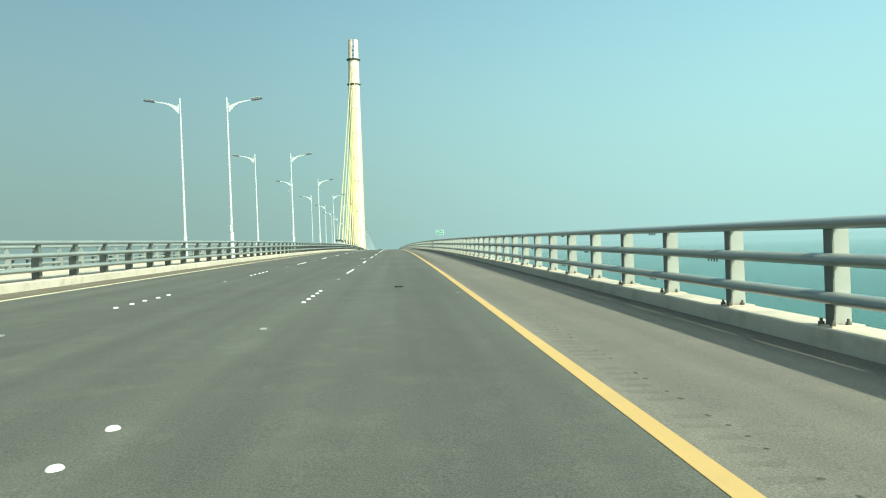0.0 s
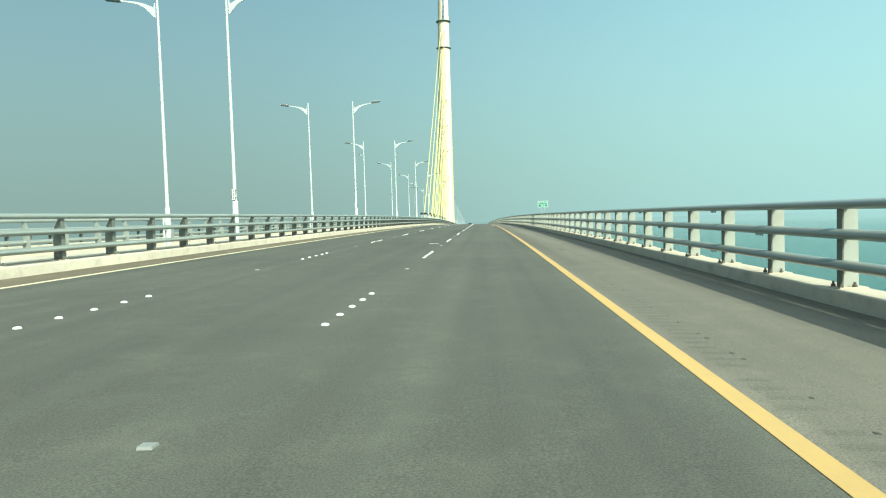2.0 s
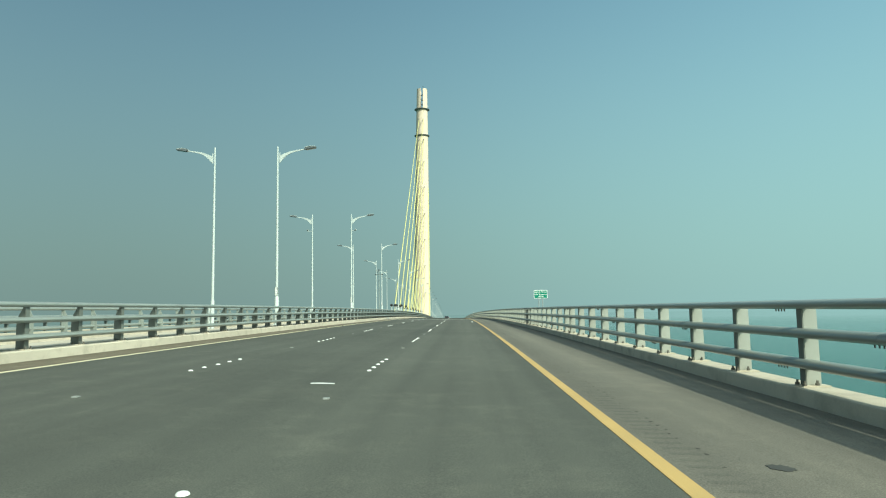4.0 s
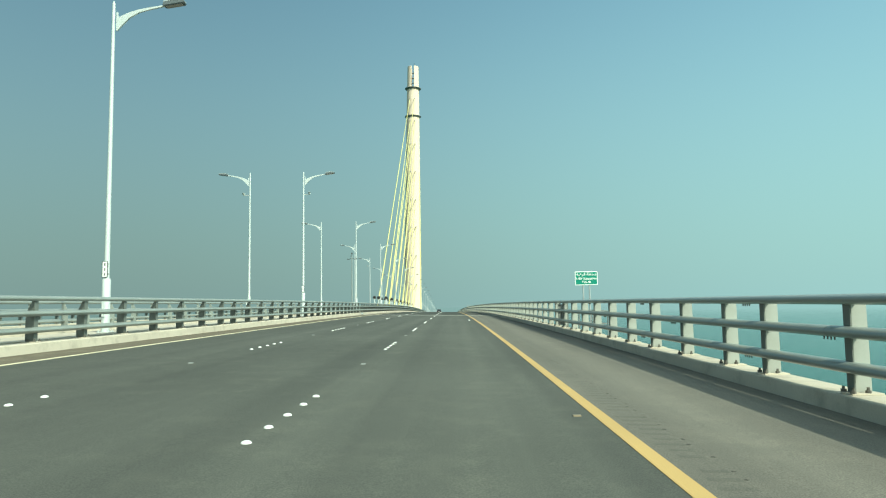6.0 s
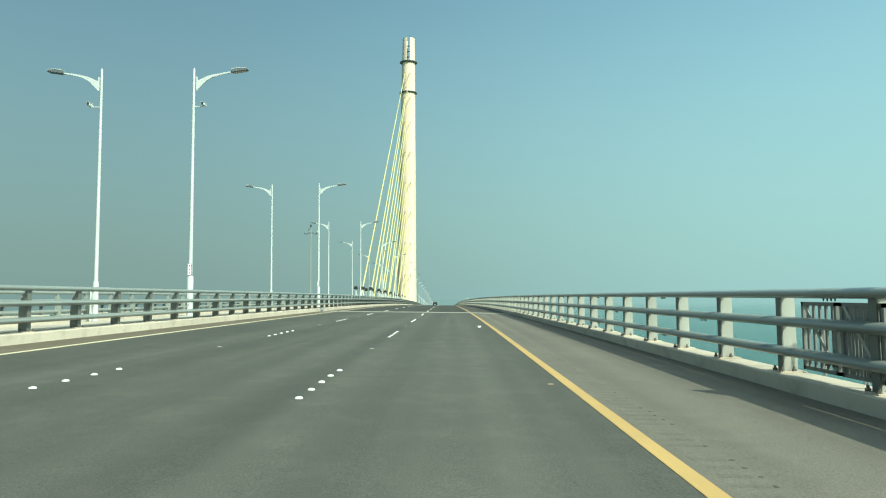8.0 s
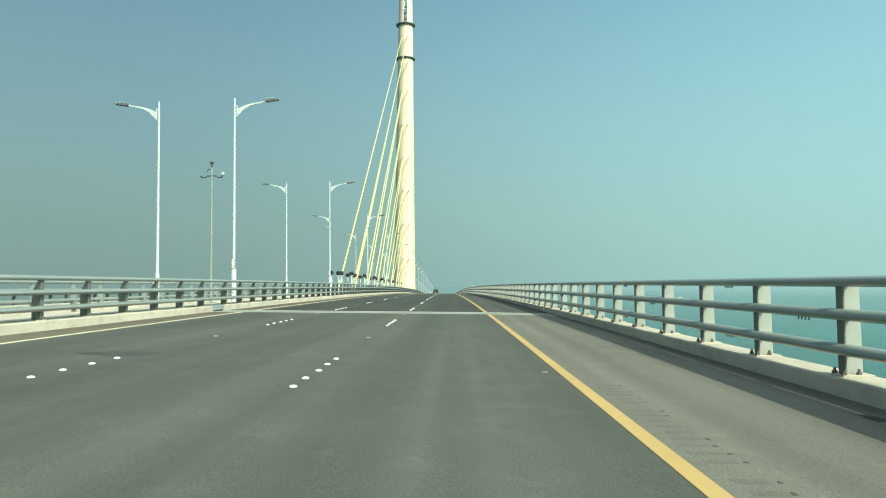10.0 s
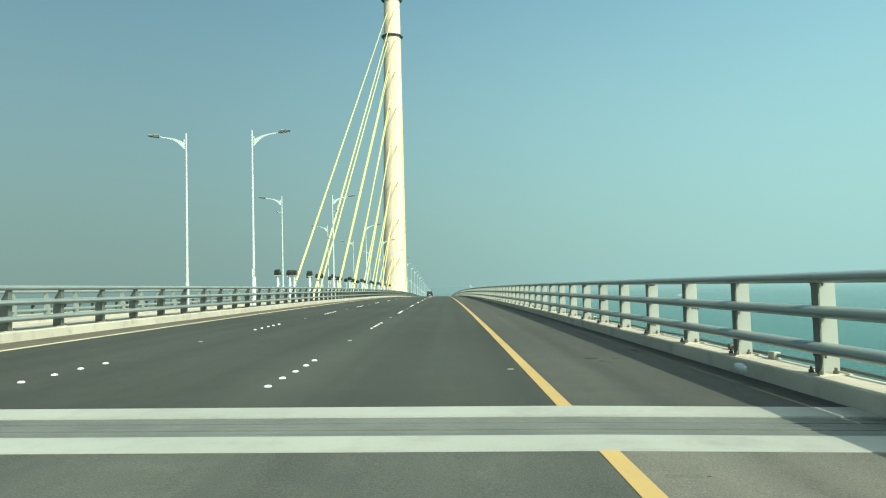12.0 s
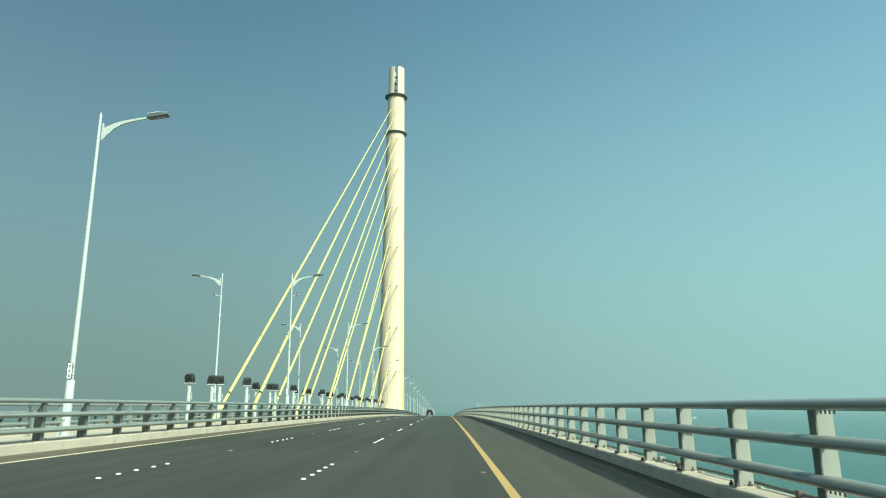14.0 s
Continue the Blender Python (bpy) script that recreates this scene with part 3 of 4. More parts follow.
    prism(bm, [(side * x, zj + z) for x, z in [(1.68, 0.40), (1.76, 0.365), (2.40, 0.46), (2.43, 0.49), (2.39, 0.555), (2.03, 0.575), (1.73, 0.52)]], "y", -0.135, 0.135)
    bmesh.ops.bevel(bm, geom=list(bm.edges), offset=0.022, segments=2, affect="EDGES")
    head = part("lamp_head", bm, LAMP_GREY, lamp, "dark grey flat lamp head")
    bm = bmesh.new()
    prism(bm, [(side * x, zj + z) for x, z in [(1.80, 0.366), (2.36, 0.449), (2.36, 0.442), (1.80, 0.359)]], "y", -0.10, 0.10)
    part("lens", bm, GLASS, head)
    bm = bmesh.new()
    prism(bm, [(side * x, zj + z) for x, z in [(1.71, 0.512), (2.03, 0.568), (2.40, 0.550), (2.40, 0.563), (2.03, 0.590), (1.71, 0.530)]], "y", -0.125, 0.125)
    part("lid", bm, LAMP_WHITE, head, "white top cover")
    if with_camera:
        bm = bmesh.new()
        tube(bm, [(0, 0, zj - 1.15), (side * 0.5, 0, zj - 1.15)], [0.028, 0.028], 6)
        bracket = part("camera_bracket", bm, LAMP_WHITE, lamp)
        bm = bmesh.new()
        box(bm, side * 0.47 - 0.06, side * 0.47 + 0.06, -0.20, 0.16, zj - 1.12, zj - 1.0, 0.02)
        box(bm, side * 0.47 - 0.07, side * 0.47 + 0.07, -0.26, 0.12, zj - 1.0, zj - 0.985, 0.004)
        tube(bm, [(side * 0.47, 0, zj - 1.16), (side * 0.47, 0, zj - 1.10)], [0.03, 0.03], 8)
        body = part("surveillance_camera", bm, LAMP_WHITE, bracket, "small white box camera with a sun hood")
        bm = bmesh.new()
        tube(bm, [(side * 0.47, -0.23, zj - 1.06), (side * 0.47, -0.19, zj - 1.06)], [0.045, 0.045], 10)
        part("lens", bm, DARK, body, "dark camera lens")
    return lamp


LAMPS_R = [(-11.9, 22.3), (-11.87, 51.95), (-11.86, 81.43), (-12.0, 111.5), (-12.21, 142.57), (-12.12, 172.35), (-11.85, 202.6), (-11.75, 233.8)]
LAMPS_L = [(-15.1, 22.3), (-15.16, 51.93), (-15.93, 81.25), (-16.3, 111.4), (-16.75, 143.0), (-16.62, 172.65), (-17.4, 202.0), (-17.85, 233.8)]
while LAMPS_R[-1][1] < 900:
    LAMPS_R.append((-11.8, LAMPS_R[-1][1] + 30.5))
    LAMPS_L.append((-17.9, LAMPS_L[-1][1] + 30.5))
made = {}
for i, pair in enumerate(zip(LAMPS_R, LAMPS_L)):
    for side, (x, y) in zip((1, -1), pair):
        key = (side, i in (3, 6, 9), side > 0 and i == 1)
        m = pose(x + bend(y), y, zr(y) + M_TOP, 0, 0, heading(y))
        if key in made:
            copy_thing(made[key], m)
        else:
            made[key] = street_lamp(*key)
            made[key].matrix_basis = m @ Matrix.Scale(LAMP_SCALE, 4)

# ---- pylon with stay cables ----
PY = 346.0
PX = -15.35 + bend(PY)
LEAN = 0.0120                # of the pylon towards +x, metres in a metre
pylon = tagged(new("bridge_pylon"), "tall cream concrete bridge pylon with slotted top and dark rings", "pylon")
pylon.location = (PX, PY, zr(PY))
pylon.rotation_euler = (0, math.atan(LEAN), 0)
bm = bmesh.new()
prof = [(-31.5, 4.3), (0.0, 3.85), (21.5, 3.62), (43, 3.36), (64, 3.09), (85.5, 2.85), (99.7, 2.63)]
N = 48
tube(bm, [(0, 0, z) for z, r in prof], [r for z, r in prof], N)
part("shaft", bm, PYLON, pylon, smooth=True)
# the top: a hollow drum cut by a slot on both faces
bm = bmesh.new()
for a0, a1 in ((-0.42 * math.pi, 0.42 * math.pi), (0.58 * math.pi, 1.42 * math.pi)):
    rings = []
    for z, r in ((99.7, 2.62), (109.9, 2.45)):
        arc = [a0 + (a1 - a0) * k / 18 for k in range(19)]
        rings.append([bm.verts.new((r * math.cos(a), r * math.sin(a), z)) for a in arc] + [bm.verts.new(((r - 0.5) * math.cos(a), (r - 0.5) * math.sin(a), z)) for a in reversed(arc)])
    k = len(rings[0])
    for i in range(k):
        bm.faces.new((rings[0][i], rings[0][(i + 1) % k], rings[1][(i + 1) % k], rings[1][i]))
    bm.faces.new(rings[1])
    bm.faces.new(rings[0][::-1])
part("top_drum", bm, PYLON, pylon)
bm = bmesh.new()
for z in (102.3, 104.6, 106.9):
    box(bm, -1.2, 1.2, -0.5, 0.2, z, z + 0.16)
    box(bm, -0.9, -0.8, -0.5, -0.4, z + 0.16, z + 1.1)
    box(bm, 0.25, 0.33, -0.5, -0.4, z + 0.16, z + 1.1)
part("slot_platforms", bm, RING, pylon, "dark steel platforms inside the slot")
bm = bmesh.new()
tube(bm, [(0.6, -1.9, 109.8), (0.6, -1.9, 110.5)], [0.06, 0.04], 6)
tube(bm, [(0.6, -1.9, 110.5), (0.6, -1.9, 110.85)], [0.12, 0.12], 8)
part("beacon", bm, DARK, pylon, "small dark beacon mast")
for z in (87.2, 99.9):
    bm = bmesh.new()
    tube(bm, [(0, 0, z - 0.45), (0, 0, z - 0.02), (0, 0, z + 0.16), (0, 0, z + 0.18)], [2.9, 3.6, 3.6, 2.75], N, cap=False)
    part("ring_platform", bm, RING, pylon, "dark grey ring platform")
bm = bmesh.new()
tube(bm, [(3.60, -1.5, 0), (3.16, -1.35, 40), (2.95, -1.1, 62)], [0.26, 0.22, 0.15], 8)
part("guide_pipe", bm, CABLE, pylon, "yellow pipe up the side")
bm = bmesh.new()
for z in (21.4, 36.4, 54.6):
    for s in (1, -1):
        r = 3.65 - 0.0097 * z
        box(bm, s * r - 0.25, s * r + 0.25, -0.3, 0.3, z, z + 0.5)
part("side_fittings", bm, RING, pylon)

CX = -14.12
LEVELS = [95.0, 85.0, 74.6, 62.3, 49.8, 37.9, 25.5, 12.9]
ANCHORS = [195.8 + 14.68 * k for k in range(8)]
for lv, ya in zip(LEVELS, ANCHORS):
    for s in (-1, 1):
        foot = Vector((CX + s * 1.15 + bend(ya), ya, zr(ya) + M_TOP))
        r = 3.65 - 0.0097 * lv
        out = CX - 0.25 + bend(PY) + s * 1.05 - PX - LEAN * lv
        head = Vector((PX + LEAN * lv + out, PY - math.sqrt(r * r - out * out), zr(PY) + lv))
        stay = tagged(new("stay_cable"), "yellow sheathed stay cable from the median up to the pylon", "stay cable", "stay cables of the pylon")
        stay.location = foot
        d = head - foot
        bm = bmesh.new()
        tube(bm, [d * 0.0, d * 0.25, d * 0.5, d * 0.75, d * 0.995], [0.122] * 5, 10)
        part("sheath", bm, CABLE, stay, smooth=True)
        u = d.normalized()
        bm = bmesh.new()
        tube(bm, [u * -0.05, u * 1.9, u * 1.92], [0.165, 0.165, 0.122], 12)
        part("anchor_tube", bm, CABLE, stay)
        bm = bmesh.new()
        tube(bm, [u * 3.5, u * 3.7], [0.128, 0.128], 10)
        part("damper_collar", bm, DARK, stay)
        bm = bmesh.new()
        tube(bm, [d - u * 2.2, d - u * 0.1], [0.14, 0.14], 10)
        part("upper_pipe", bm, RING, stay, "dark guide pipe at the pylon")

# ---- floodlights round the cable feet ----


def floodlight():
    fl = tagged(new("floodlight"), "dark square floodlight on a white post at the cable feet", "floodlight", "floodlights at the cable feet")
    bm = bmesh.new()
    tube(bm, [(0, 0, 0), (0, 0, 2.27)], [0.12, 0.11], 12)
    box(bm, -0.22, 0.22, -0.22, 0.22, 0, 0.03)
    post = part("post", bm, LAMP_WHITE, fl, smooth=False)
    bm = bmesh.new()
    box(bm, -0.26, 0.26, -0.2, 0.2, 2.27, 2.32, 0.01)
    part("top_plate", bm, LAMP_WHITE, post)
    bm = bmesh.new()
    tube(bm, [(0.17, 0.0, 1.35), (0.17, 0, 1.75)], [0.05, 0.05], 8)
    part("junction_box", bm, GALV, post)
    bm = bmesh.new()
    for s in (-1, 1):
        box(bm, s * 0.31 - 0.015, s * 0.31 + 0.015, -0.04, 0.04, 2.32, 2.60)
    box(bm, -0.32, 0.32, -0.04, 0.04, 2.32, 2.35)
    part("yoke", bm, DARK, fl)
    bm = bmesh.new()
    box(bm, -0.23, 0.23, -0.12, 0.14, -0.235, 0.235, 0.02)
    for k in range(5):
        box(bm, -0.25 + 0.11 * k, -0.22 + 0.11 * k, -0.17, -0.12, -0.16, 0.16)
    head = part("lamp_head", bm, DARK, fl, m=pose(0, 0, 2.60, 20, 0, 0))
    bm = bmesh.new()
    box(bm, -0.23, 0.23, 0.142, 0.15, -0.15, 0.15)
    part("lens", bm, GLASS, head)
    return fl


first_fl = None
for ya in ANCHORS:
    for x, dy, rz in ((-15.28, -4.6, -12), (-14.73, -2.1, 0), (-14.40, -1.6, 18), (-13.48, 1.4, 30)):
        m = pose(x + bend(ya + dy), ya + dy, zr(ya + dy) + M_TOP, 0, 0, rz)
        if first_fl is None:
            first_fl = floodlight()
            first_fl.matrix_basis = m @ Matrix.Scale(LAMP_SCALE, 4)
        else:
            copy_thing(first_fl, m)

# ---- road studs and markers ----
STARTS = [-7.19 + 12.107 * k for k in range(48)]
bm = bmesh.new()
n = 14
rings = [[bm.verts.new((r * math.cos(2 * math.pi * k / n), r * math.sin(2 * math.pi * k / n), z)) for k in range(n)] for r, z in ((0.051, 0.0), (0.048, 0.010), (0.037, 0.020), (0.018, 0.025))]
for a, b in zip(rings, rings[1:]):
    for k in range(n):
        bm.faces.new((a[k], a[(k + 1) % n], b[(k + 1) % n], b[k]))
bm.faces.new(rings[-1])
STUD_ME = mesh_of("road_stud", bm, STUD, True)
bm = bmesh.new()
prism(bm, [(-0.045, 0.0), (0.045, 0.0), (0.035, 0.018), (-0.035, 0.018)], "x", -0.045, 0.045)
MARK_ME = mesh_of("reflector", bm, REFLECT)
bm = bmesh.new()
prism(bm, [(-0.04, 0.0), (0.04, 0.0), (0.025, 0.015), (-0.025, 0.015)], "x", -0.045, 0.045)
AMBER_ME = mesh_of("amber_reflector", bm, AMBER)
for mirror in (False, True):
    lines = structure("lane_line_studs" + ("_opposite" if mirror else ""), "white ceramic road studs in groups of five marking the lanes", "road studs")
    far = bmesh.new()
    for x in (X_S1, X_S2):
        for s in STARTS:
            for k in range(5):
                y = s + 0.755 * k + (0 if x > -3 else -0.22) + random.uniform(-0.02, 0.02)
                xx = x + random.uniform(-0.012, 0.012)
                if mirror or s > 320:
                    m = on_road(xx, y, 0.013)
                    m.translation.x += 2 * (MED - xx) if mirror else 0
                    bmesh.ops.create_cone(far, cap_ends=True, segments=8, radius1=0.058, radius2=0.03, depth=0.02, matrix=m)
                else:
                    place("road_stud", STUD_ME, lines, m=on_road(xx, y, 0.001))
            y = s + 8.1 - 0.0055 * s
            if not mirror and s < 320:
                place("reflector", MARK_ME, lines, m=on_road(x, y, 0.001))
    far_ob = part("far_road_studs", far, STUD, lines)
    far_ob["kind"] = "stuff"
    if not mirror:
        for s in STARTS[::2]:
            if s < 320:
                for x in (X_Y - 0.28, X_YL + 0.2):
                    y = s + 1.6
                    place("amber_reflector", AMBER_ME, lines, m=on_road(x, y, 0.001))

# rumble strip beside the yellow line: low worn bars, each ending in a dark notch
bars, notches = bmesh.new(), bmesh.new()
y = -4.0
while y < 134.0:
    if random.random() > 0.10:
        x0, x1 = X_Y + 0.19 + random.uniform(-0.03, 0.06), X_Y + 0.47 + random.uniform(-0.02, 0.02)
        w = random.uniform(0.045, 0.06)
        v = [bars.verts.new((x + bend(y), y + dy, zr(y) + cross(x) + up)) for x, dy, up in ((x0, -w, 0.0005), (x1, -w, 0.0005), (x1, w, 0.0005), (x0, w, 0.0005), (x0 + 0.03, -w * 0.2, 0.002), (x1 - 0.02, -w * 0.2, 0.002), (x1 - 0.02, w * 0.2, 0.002), (x0 + 0.03, w * 0.2, 0.002))]
        for q in ((4, 5, 6, 7), (0, 1, 5, 4), (1, 2, 6, 5), (2, 3, 7, 6), (3, 0, 4, 7)):
            bars.faces.new([v[i] for i in q])
        if random.random() > 0.35:
            x2, h = X_Y + 0.515 + random.uniform(-0.03, 0.025), random.uniform(0.012, 0.042)
            k = random.uniform(0.02, 0.032)
            v = [notches.verts.new((x2 + dx * k + bend(y), y + dy * h, zr(y) + cross(x2) + up)) for dx, dy, up in ((-1, -0.6, 0.001), (0.2, -1, 0.001), (1, -0.2, 0.001), (0.7, 0.8, 0.001), (-0.5, 1, 0.001), (0, 0, 0.007))]
            for a in range(5):
                notches.faces.new((v[a], v[(a + 1) % 5], v[5]))
    y += 0.245
rumble = tagged(new("rumble_strip"), "worn low rumble bars with dark ends beside the yellow edge line", "rumble strip", kind="stuff")
part("rumble_bars", bars, RUMBLE_BAR, rumble)
part("rumble_notches", notches, RUMBLE, rumble, "dark notches")


def patch(name, x, y, sx, sy, material, label, category, seed, rise=0.005):
    """A thin flat patch with a ragged outline on the road."""
    rnd = random.Random(seed)
    bm = bmesh.new()
    n = 22
    top = []
    for k in range(n):
        a = 2 * math.pi * k / n
        f = rnd.uniform(0.7, 1.0)
        px, py = x + sx * f * math.cos(a), y + sy * f * math.sin(a)
        top.append(bm.verts.new((px + bend(py), py, zr(py) + cross(px) + rise)))
    f = bm.faces.new(top)
    ext = bmesh.ops.extrude_face_region(bm, geom=[f])
    for v in ext["geom"]:
        if isinstance(v, bmesh.types.BMVert):
            v.co.z -= rise + 0.007
    return tagged(part(name, bm, material), label, category)


patch("bitumen_patch", -5.96, 117.45, 0.80, 0.42, WORN, "worn dark bitumen stain across the lane line", "road patch", 3)
patch("rubber_scrap", -0.02, 20.9, 0.13, 0.10, RUBBER, "flat black rubber scrap lying on the asphalt", "road litter", 5, 0.03)
# stains on the shoulder; the mark at y 112.5 stands for a drain inlet
for x, y, sx, sy, mt, seed in ((2.95, 141.31, 0.14, 0.14, STAIN, 8), (3.04, 140.90, 0.06, 0.05, STAIN, 9), (3.40, 141.33, 0.10, 0.06, WORN, 10), (3.16, 140.75, 0.08, 0.05, WORN, 12), (4.25, 112.5, 0.09, 0.20, STAIN, 13), (4.18, 142.85, 0.07, 0.22, STAIN, 14), (2.59, 45.26, 0.12, 0.13, WORN, 15)):
    patch("shoulder_mark", x, y, sx, sy, mt, "small dark mark on the shoulder asphalt", "road patch", seed)

# a pale strip of tape lying across the lane line
bm = bmesh.new()
prism(bm, [(-0.21, 0.0), (-0.20, 0.08), (-0.01, 0.07), (0.22, -0.04), (0.21, -0.09), (-0.03, -0.02)], "z", 0.002, 0.012)
tagged(part("tape_strip", bm, LITTER, m=on_road(-2.45, 51.0)), "pale strip of tape lying across the lane", "litter")

# crumpled white litter
bm = bmesh.new()
bmesh.ops.create_icosphere(bm, subdivisions=2, radius=0.095)
rnd = random.Random(11)
for v in bm.verts:
    v.co *= rnd.uniform(0.72, 1.08)
    v.co.z = max(-0.03, v.co.z * 0.5)
tagged(part("crumpled_paper", bm, LITTER, m=on_road(1.07, 108.8, 0.032)), "crumpled white paper lying on the asphalt lane", "litter")


# ---- road sign and access platform outside the railing ----
SX0, SX1, SY, SZ0, SZ1 = 5.30, 6.30, 88.55, 1.99, 2.60
zs = zr(SY)
sign = tagged(new("road_sign"), "green road sign with white lettering on two galvanised posts", "road sign")
sign.location = ((SX0 + SX1) / 2 + bend(SY), SY, zs)
w, h = SX1 - SX0, SZ1 - SZ0
bm = bmesh.new()
box(bm, -w / 2, w / 2, 0.0, 0.012, SZ0, SZ1, 0.003)
part("backing_panel", bm, SIGN_WHITE, sign)
bm = bmesh.new()
box(bm, -w / 2 + 0.034, w / 2 - 0.034, -0.004, 0.0, SZ0 + 0.034, SZ1 - 0.034)
part("green_face", bm, GREEN, sign)
for x in (-0.14, 0.14):
    bm = bmesh.new()
    tube(bm, [(x, 0.05, -0.15), (x, 0.05, SZ1 - 0.05)], [0.032, 0.032], 10)
    box(bm, x - 0.05, x + 0.05, 0.012, 0.05, SZ0 + 0.1, SZ0 + 0.13)
    box(bm, x - 0.05, x + 0.05, 0.012, 0.05, SZ1 - 0.13, SZ1 - 0.1)
    part("sign_post", bm, GALV, sign)
for text, size, z in (("\uFE94\uFEF4\uFECB\uFEAE\uFED3 \uFE94\uFEC4\uFEA4\uFEE3", 0.185, SZ1 - 0.18), ("11 kV Substation", 0.138, SZ1 - 0.365), ("TSS-4B", 0.138, SZ1 - 0.52)):
    letters(text, size, SIGN_WHITE, sign, pose(0, -0.006, z, 90, 0, 0))


def access_platform(y0, y1, tall=False):
    """A steel landing outside the railing, with handrails and brackets."""
    pf = tagged(new("access_platform"), "galvanised steel access landing with handrails outside the railing", "platform", "access landings")
    pf.location = (5.26 + bend(y0), y0, zr(y0) + TOP_R - 0.35)
    pf.rotation_euler = (0, 0, radians(heading(y0)))
    L = y1 - y0
    bm = bmesh.new()
    box(bm, 0.0, 1.30, 0, L, -0.10, 0.0, 0.008)
    part("landing", bm, GALV, pf)
    for x, y in ((0.05, 0.0), (1.27, 0.0), (1.27, L), (0.05, L), (1.27, L / 2), (0.66, 0.0), (0.66, L)):
        bm = bmesh.new()
        tube(bm, [(x, y, 0), (x, y, 1.1)], [0.022, 0.022], 8)
        part("upright", bm, GATE_GREY, pf)
    for z in (0.55, 1.1):
        bm = bmesh.new()
        tube(bm, [(0.05, 0, z), (1.27, 0, z), (1.27, L, z), (0.05, L, z)], [0.022] * 4, 8)
        part("handrail", bm, GATE_GREY, pf)
    for x, y in ((0.1, 0.0), (0.5, L)):
        bm = bmesh.new()
        tube(bm, [(x, y, 0.05), (x + 0.72, y, 1.08)], [0.016, 0.016], 6)
        part("diagonal_brace", bm, GATE_GREY, pf)
    for y in (0.1, L - 0.1):
        bm = bmesh.new()
        prism(bm, [(-0.03, -0.10), (1.2, -0.10), (-0.03, -0.75)], "y", y - 0.03, y + 0.03)
        part("bracket", bm, GALV, pf)
    if tall:
        for a, b in (((0.08, 0.1), (0.08, 0.1)), ((0.7, 0.1), (0.7, 0.1)), ((0.08, 0.1), (0.7, 0.1))):
            bm = bmesh.new()
            tube(bm, [(a[0], a[1], 2.25 if a != b else 0.0), (b[0], b[1], 1.25 if a != b else 2.25)], [0.045, 0.045], 8)
            part("davit_bar", bm, GALV, pf)
    return pf


access_platform(87.9, 91.2)
access_platform(252.0, 255.5, True)

gate = tagged(new("access_gate"), "dark grey steel gate in the outer railing beside the landing", "gate")
gate.location = (4.90 + bend(90.1), 90.1, zr(90.1) + cross(X_KR))
for y0, y1, bars in ((-0.95, -0.08, 11), (0.0, 0.85, 5)):
    bm = bmesh.new()
    for a, b, c, d in ((y0, y0 + 0.05, 0.34, 1.28), (y1 - 0.05, y1, 0.34, 1.28), (y0, y1, 0.34, 0.39), (y0, y1, 1.23, 1.28)):
        box(bm, -0.03, 0.03, a, b, c, d)
    leaf = part("gate_frame", bm, GATE_GREY, gate)
    for k in range(bars):
        yb = y0 + 0.05 + (y1 - y0 - 0.1) * (k + 0.5) / bars
        bm = bmesh.new()
        box(bm, -0.012, 0.012, yb - 0.024, yb + 0.024, 0.39, 1.23)
        part("slat", bm, GATE_GREY, leaf)
    bm = bmesh.new()
    prism(bm, [(y0 + 0.05, 0.39), (y0 + 0.11, 0.39), (y1 - 0.05, 1.23), (y1 - 0.11, 1.23)], "x", -0.026, -0.014)
    part("diagonal_brace", bm, POST, leaf)
bm = bmesh.new()
tube(bm, [(-0.028, -0.13, 0.88), (-0.075, -0.13, 0.90), (-0.075, -0.13, 1.02), (-0.028, -0.13, 1.04)], [0.012] * 4, 6)
part("handle", bm, GALV, gate)

# ---- weather mast on the median ----
mast = tagged(new("weather_mast"), "slim grey weather mast with cross arm and instruments on the median", "mast")
mast.location = (-12.24 + bend(139.1), 139.1, zr(139.1) + M_TOP)
bm = bmesh.new()
box(bm, -0.2, 0.2, -0.2, 0.2, 0, 0.03)
tube(bm, [(0, 0, 0.0), (0, 0, 6.97)], [0.062, 0.045], 10)
part("pole", bm, RAIL, mast)
bm = bmesh.new()
tube(bm, [(-0.52, 0, 6.44), (-0.3, 0, 6.44), (-0.26, 0, 6.52), (0.26, 0, 6.52), (0.3, 0, 6.44), (0.52, 0, 6.44)], [0.03] * 6, 8)
part("cross_arm", bm, DARK, mast)
bm = bmesh.new()
tube(bm, [(0.52, 0, 6.44), (0.57, 0, 6.58)], [0.05, 0.035], 8)
part("sensor_mount", bm, DARK, mast)
bm = bmesh.new()
tube(bm, [(0.57, 0, 6.58), (0.58, 0, 6.71), (0.58, 0, 6.74)], [0.06, 0.085, 0.04], 10)
part("sensor", bm, LAMP_WHITE, mast, "small white sensor")
bm = bmesh.new()
tube(bm, [(-0.52, 0, 6.44), (-0.57, 0, 6.52)], [0.035, 0.05], 8)
tube(bm, [(-0.22, 0, 6.72), (-0.20, 0, 6.84), (-0.02, 0, 6.90)], [0.02] * 3, 6)
part("fitting", bm, DARK, mast)
bm = bmesh.new()
tube(bm, [(0, 0, 6.97), (0, 0, 7.14)], [0.05, 0.05], 8)
box(bm, -0.08, 0.08, -0.06, 0.06, 7.14, 7.25)
part("anemometer", bm, DARK, mast)

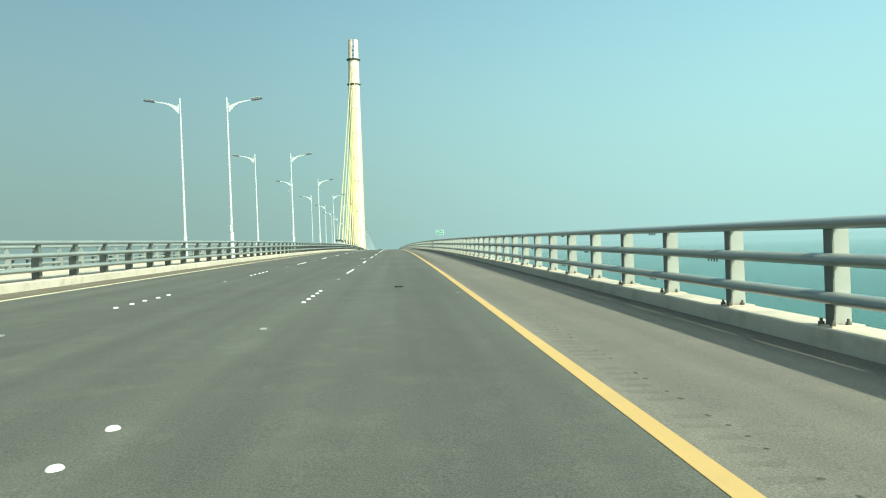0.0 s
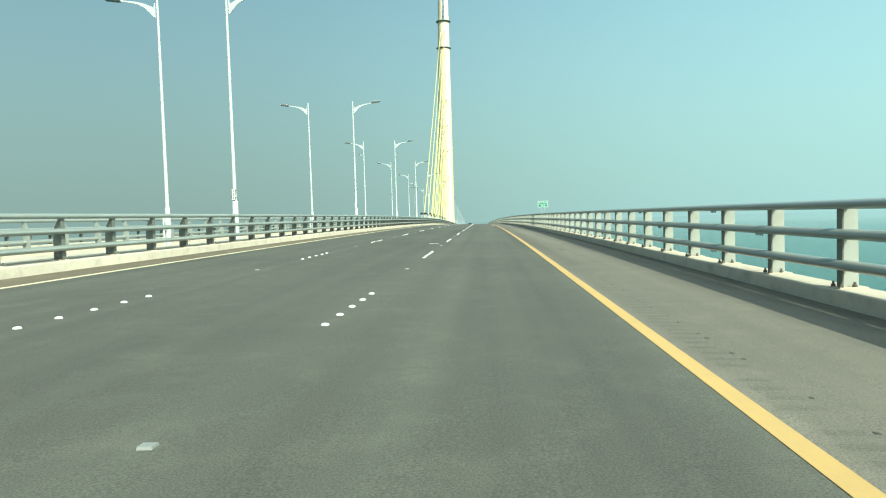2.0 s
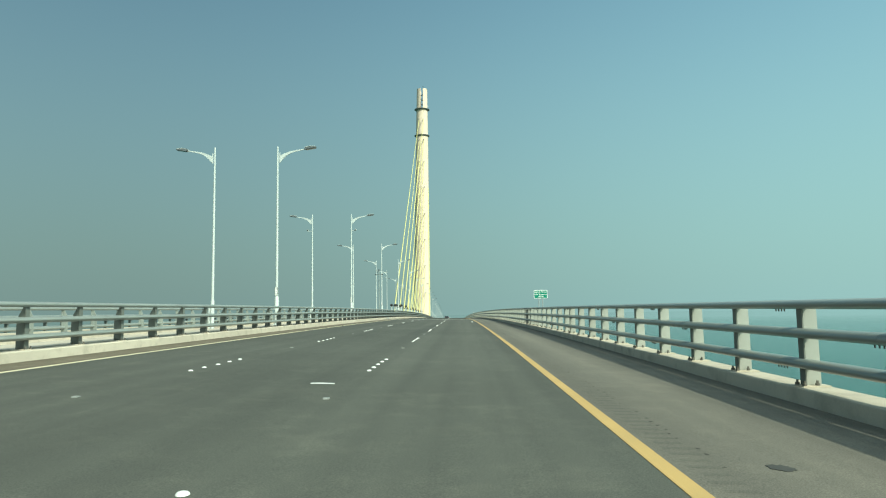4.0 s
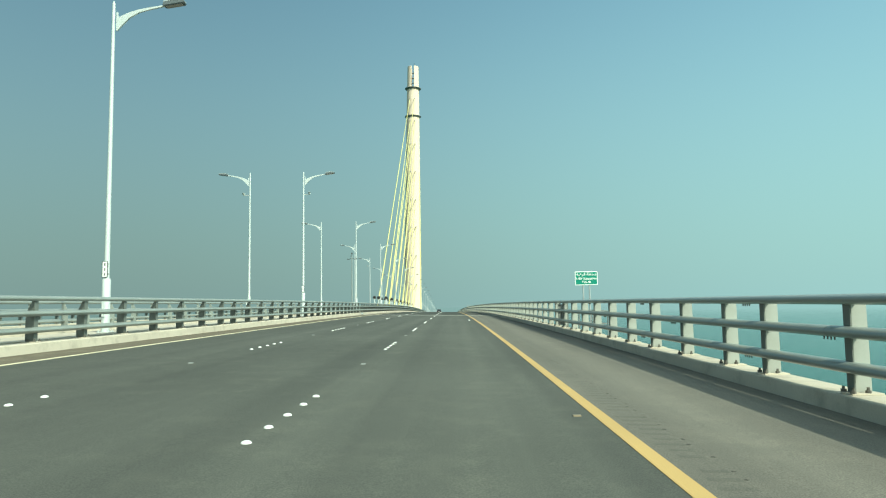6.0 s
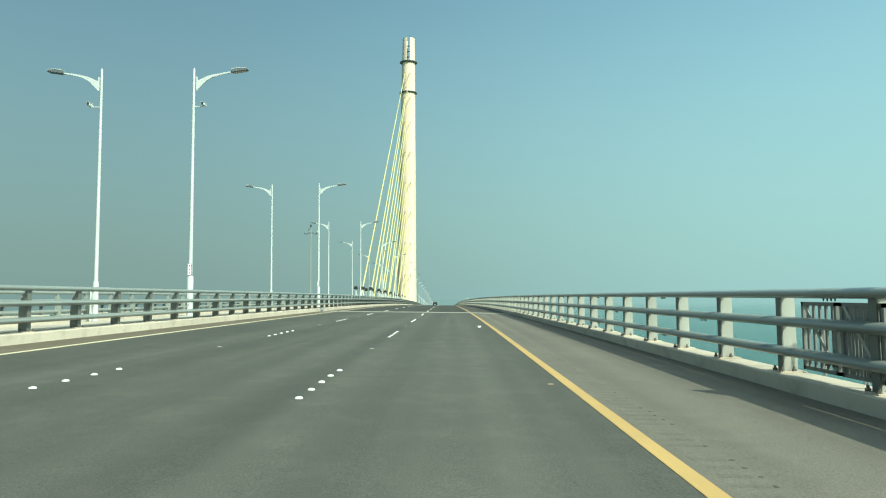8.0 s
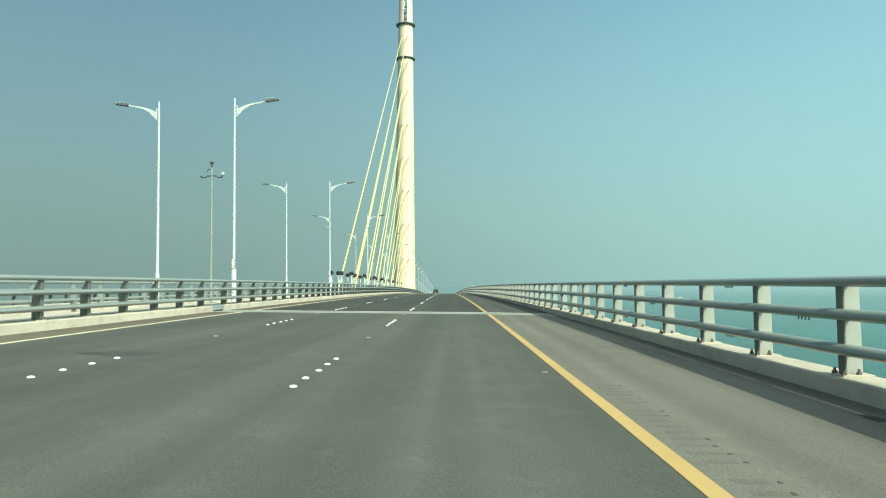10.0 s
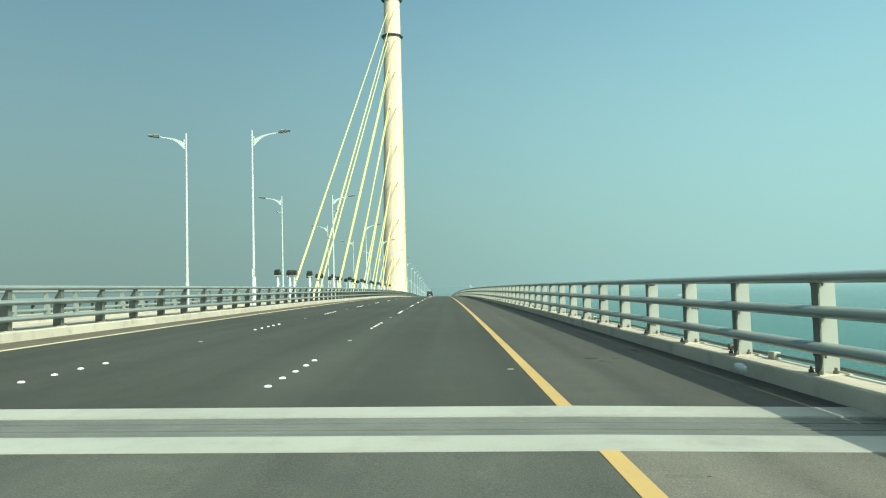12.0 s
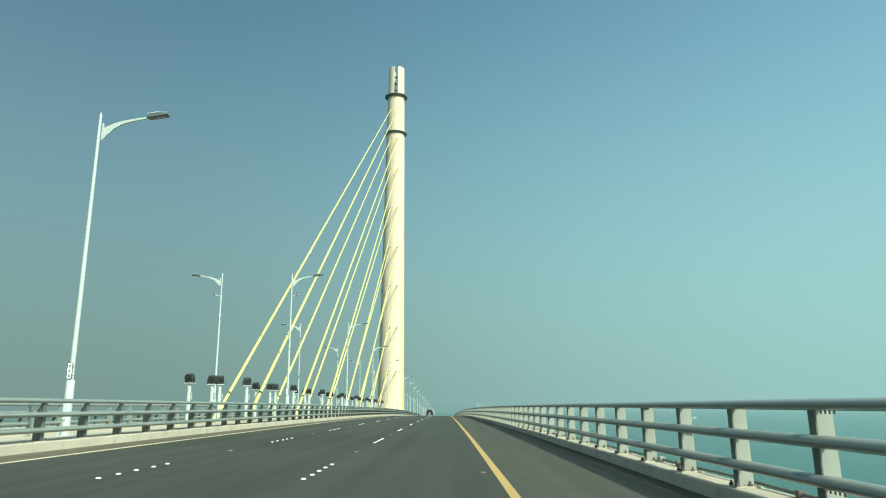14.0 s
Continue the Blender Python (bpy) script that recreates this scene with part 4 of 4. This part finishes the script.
# ---- conduit along the outer edge of the span ----
conduit = tagged(new("conduit"), "thin grey conduit with boxes along the outer kerb edge", "conduit")
for k in range(44):
    ya = 135.9 + k * 2 * PITCH
    z = zr(ya) + TOP_R + 0.05
    bm = bmesh.new()
    tube(bm, [(0, 0, 0), (0.01, PITCH, 0.02), (0, 2 * PITCH - 0.02, 0)], [0.025] * 3, 8)
    seg = part("pipe", bm, POST_DARK, conduit, m=pose(5.14 + bend(ya), ya, z, slope(ya), 0, heading(ya)))
    bm = bmesh.new()
    box(bm, -0.05, 0.05, 0.0, 0.10, -0.05, 0.05, 0.006)
    part("clamp", bm, BOLT, seg)
    for yb in ((0.1, 3.1) if k == 0 else ((1.0,) if k % 3 == 0 else ())):
        bm = bmesh.new()
        box(bm, -0.06, 0.05, yb, yb + 0.19, -0.05, 0.06, 0.012)
        part("junction_box", bm, POST, seg, "pale junction box")


# mortar lump on the kerb's face just past the joint
bm = bmesh.new()
bmesh.ops.create_icosphere(bm, subdivisions=3, radius=1.0)
rnd = random.Random(21)
for v in bm.verts:
    f = rnd.uniform(0.84, 1.08)
    v.co = Vector((v.co.x * 0.04 * f, v.co.y * 0.22 * f, v.co.z * (0.06 if v.co.z > 0 else 0.10) * f))
tagged(part("mortar_lump", bm, SIGN_WHITE, m=pose(X_KR + 0.008 + bend(139.2), 139.2, zr(139.2) + cross(X_KR) + 0.11), smooth=True), "whitish mortar lump stuck to the kerb face past the joint", "mortar")

# ---- the car far ahead ----
def far_car(x, y):
    car = tagged(new("car"), "dark sport utility car far ahead on the carriageway", "car")
    car.matrix_basis = on_road(x, y)
    bm = bmesh.new()
    side = [(-2.3, 0.35), (2.3, 0.35), (2.35, 0.75), (2.2, 1.02), (1.1, 1.10), (-2.2, 1.12), (-2.35, 0.8)]
    prism(bm, side, "x", -0.92, 0.92)
    bmesh.ops.bevel(bm, geom=list(bm.edges), offset=0.06, segments=2, affect="EDGES")
    part("body", bm, CARPAINT, car)
    bm = bmesh.new()
    prism(bm, [(-2.15, 1.1), (1.0, 1.1), (0.35, 1.66), (-1.9, 1.70)], "x", -0.78, 0.78)
    bmesh.ops.bevel(bm, geom=list(bm.edges), offset=0.07, segments=2, affect="EDGES")
    cabin = part("cabin", bm, CARPAINT, car)
    bm = bmesh.new()
    prism(bm, [(-2.17, 1.2), (-2.13, 1.2), (-1.96, 1.58), (-2.0, 1.58)], "x", -0.66, 0.66)
    part("rear_window", bm, CARGLASS, cabin)
    for sx in (-1, 1):
        bm = bmesh.new()
        box(bm, sx * 0.86 - 0.06, sx * 0.86 + 0.06, -2.42, -2.30, 0.85, 1.08, 0.01)
        part("tail_light", bm, RED, car)
        for wy in (-1.45, 1.45):
            bm = bmesh.new()
            tube(bm, [(sx * 0.70, wy, 0.36), (sx * 0.95, wy, 0.36)], [0.36, 0.36], 18)
            wheel = part("wheel", bm, RUBBER, car)
            bm = bmesh.new()
            tube(bm, [(sx * 0.94, wy, 0.36), (sx * 0.965, wy, 0.36)], [0.22, 0.2], 14)
            part("rim", bm, GALV, wheel)
    bm = bmesh.new()
    box(bm, -0.26, 0.26, -2.39, -2.35, 0.62, 0.74)
    part("plate_bar", bm, SIGN_WHITE, car)
    return car


far_car(-3.9, 342.0)

# ---- a small boat far out on the sea ----
boat = tagged(new("boat"), "small white motor boat far out on the sea", "boat")
boat.matrix_basis = pose(427.5, 1368.5, -34.0, 0, 0, 70)
bm = bmesh.new()
prism(bm, [(-4.0, -0.3), (3.6, -0.3), (5.2, 1.1), (-4.2, 0.9)], "x", -1.3, 1.3)
for v in bm.verts:
    if v.co.y > 4:
        v.co.x *= 0.15
part("hull", bm, LAMP_WHITE, boat)
bm = bmesh.new()
prism(bm, [(-1.8, 0.9), (1.6, 0.9), (0.8, 2.3), (-1.6, 2.3)], "x", -0.9, 0.9)
part("cabin", bm, LAMP_WHITE, boat)
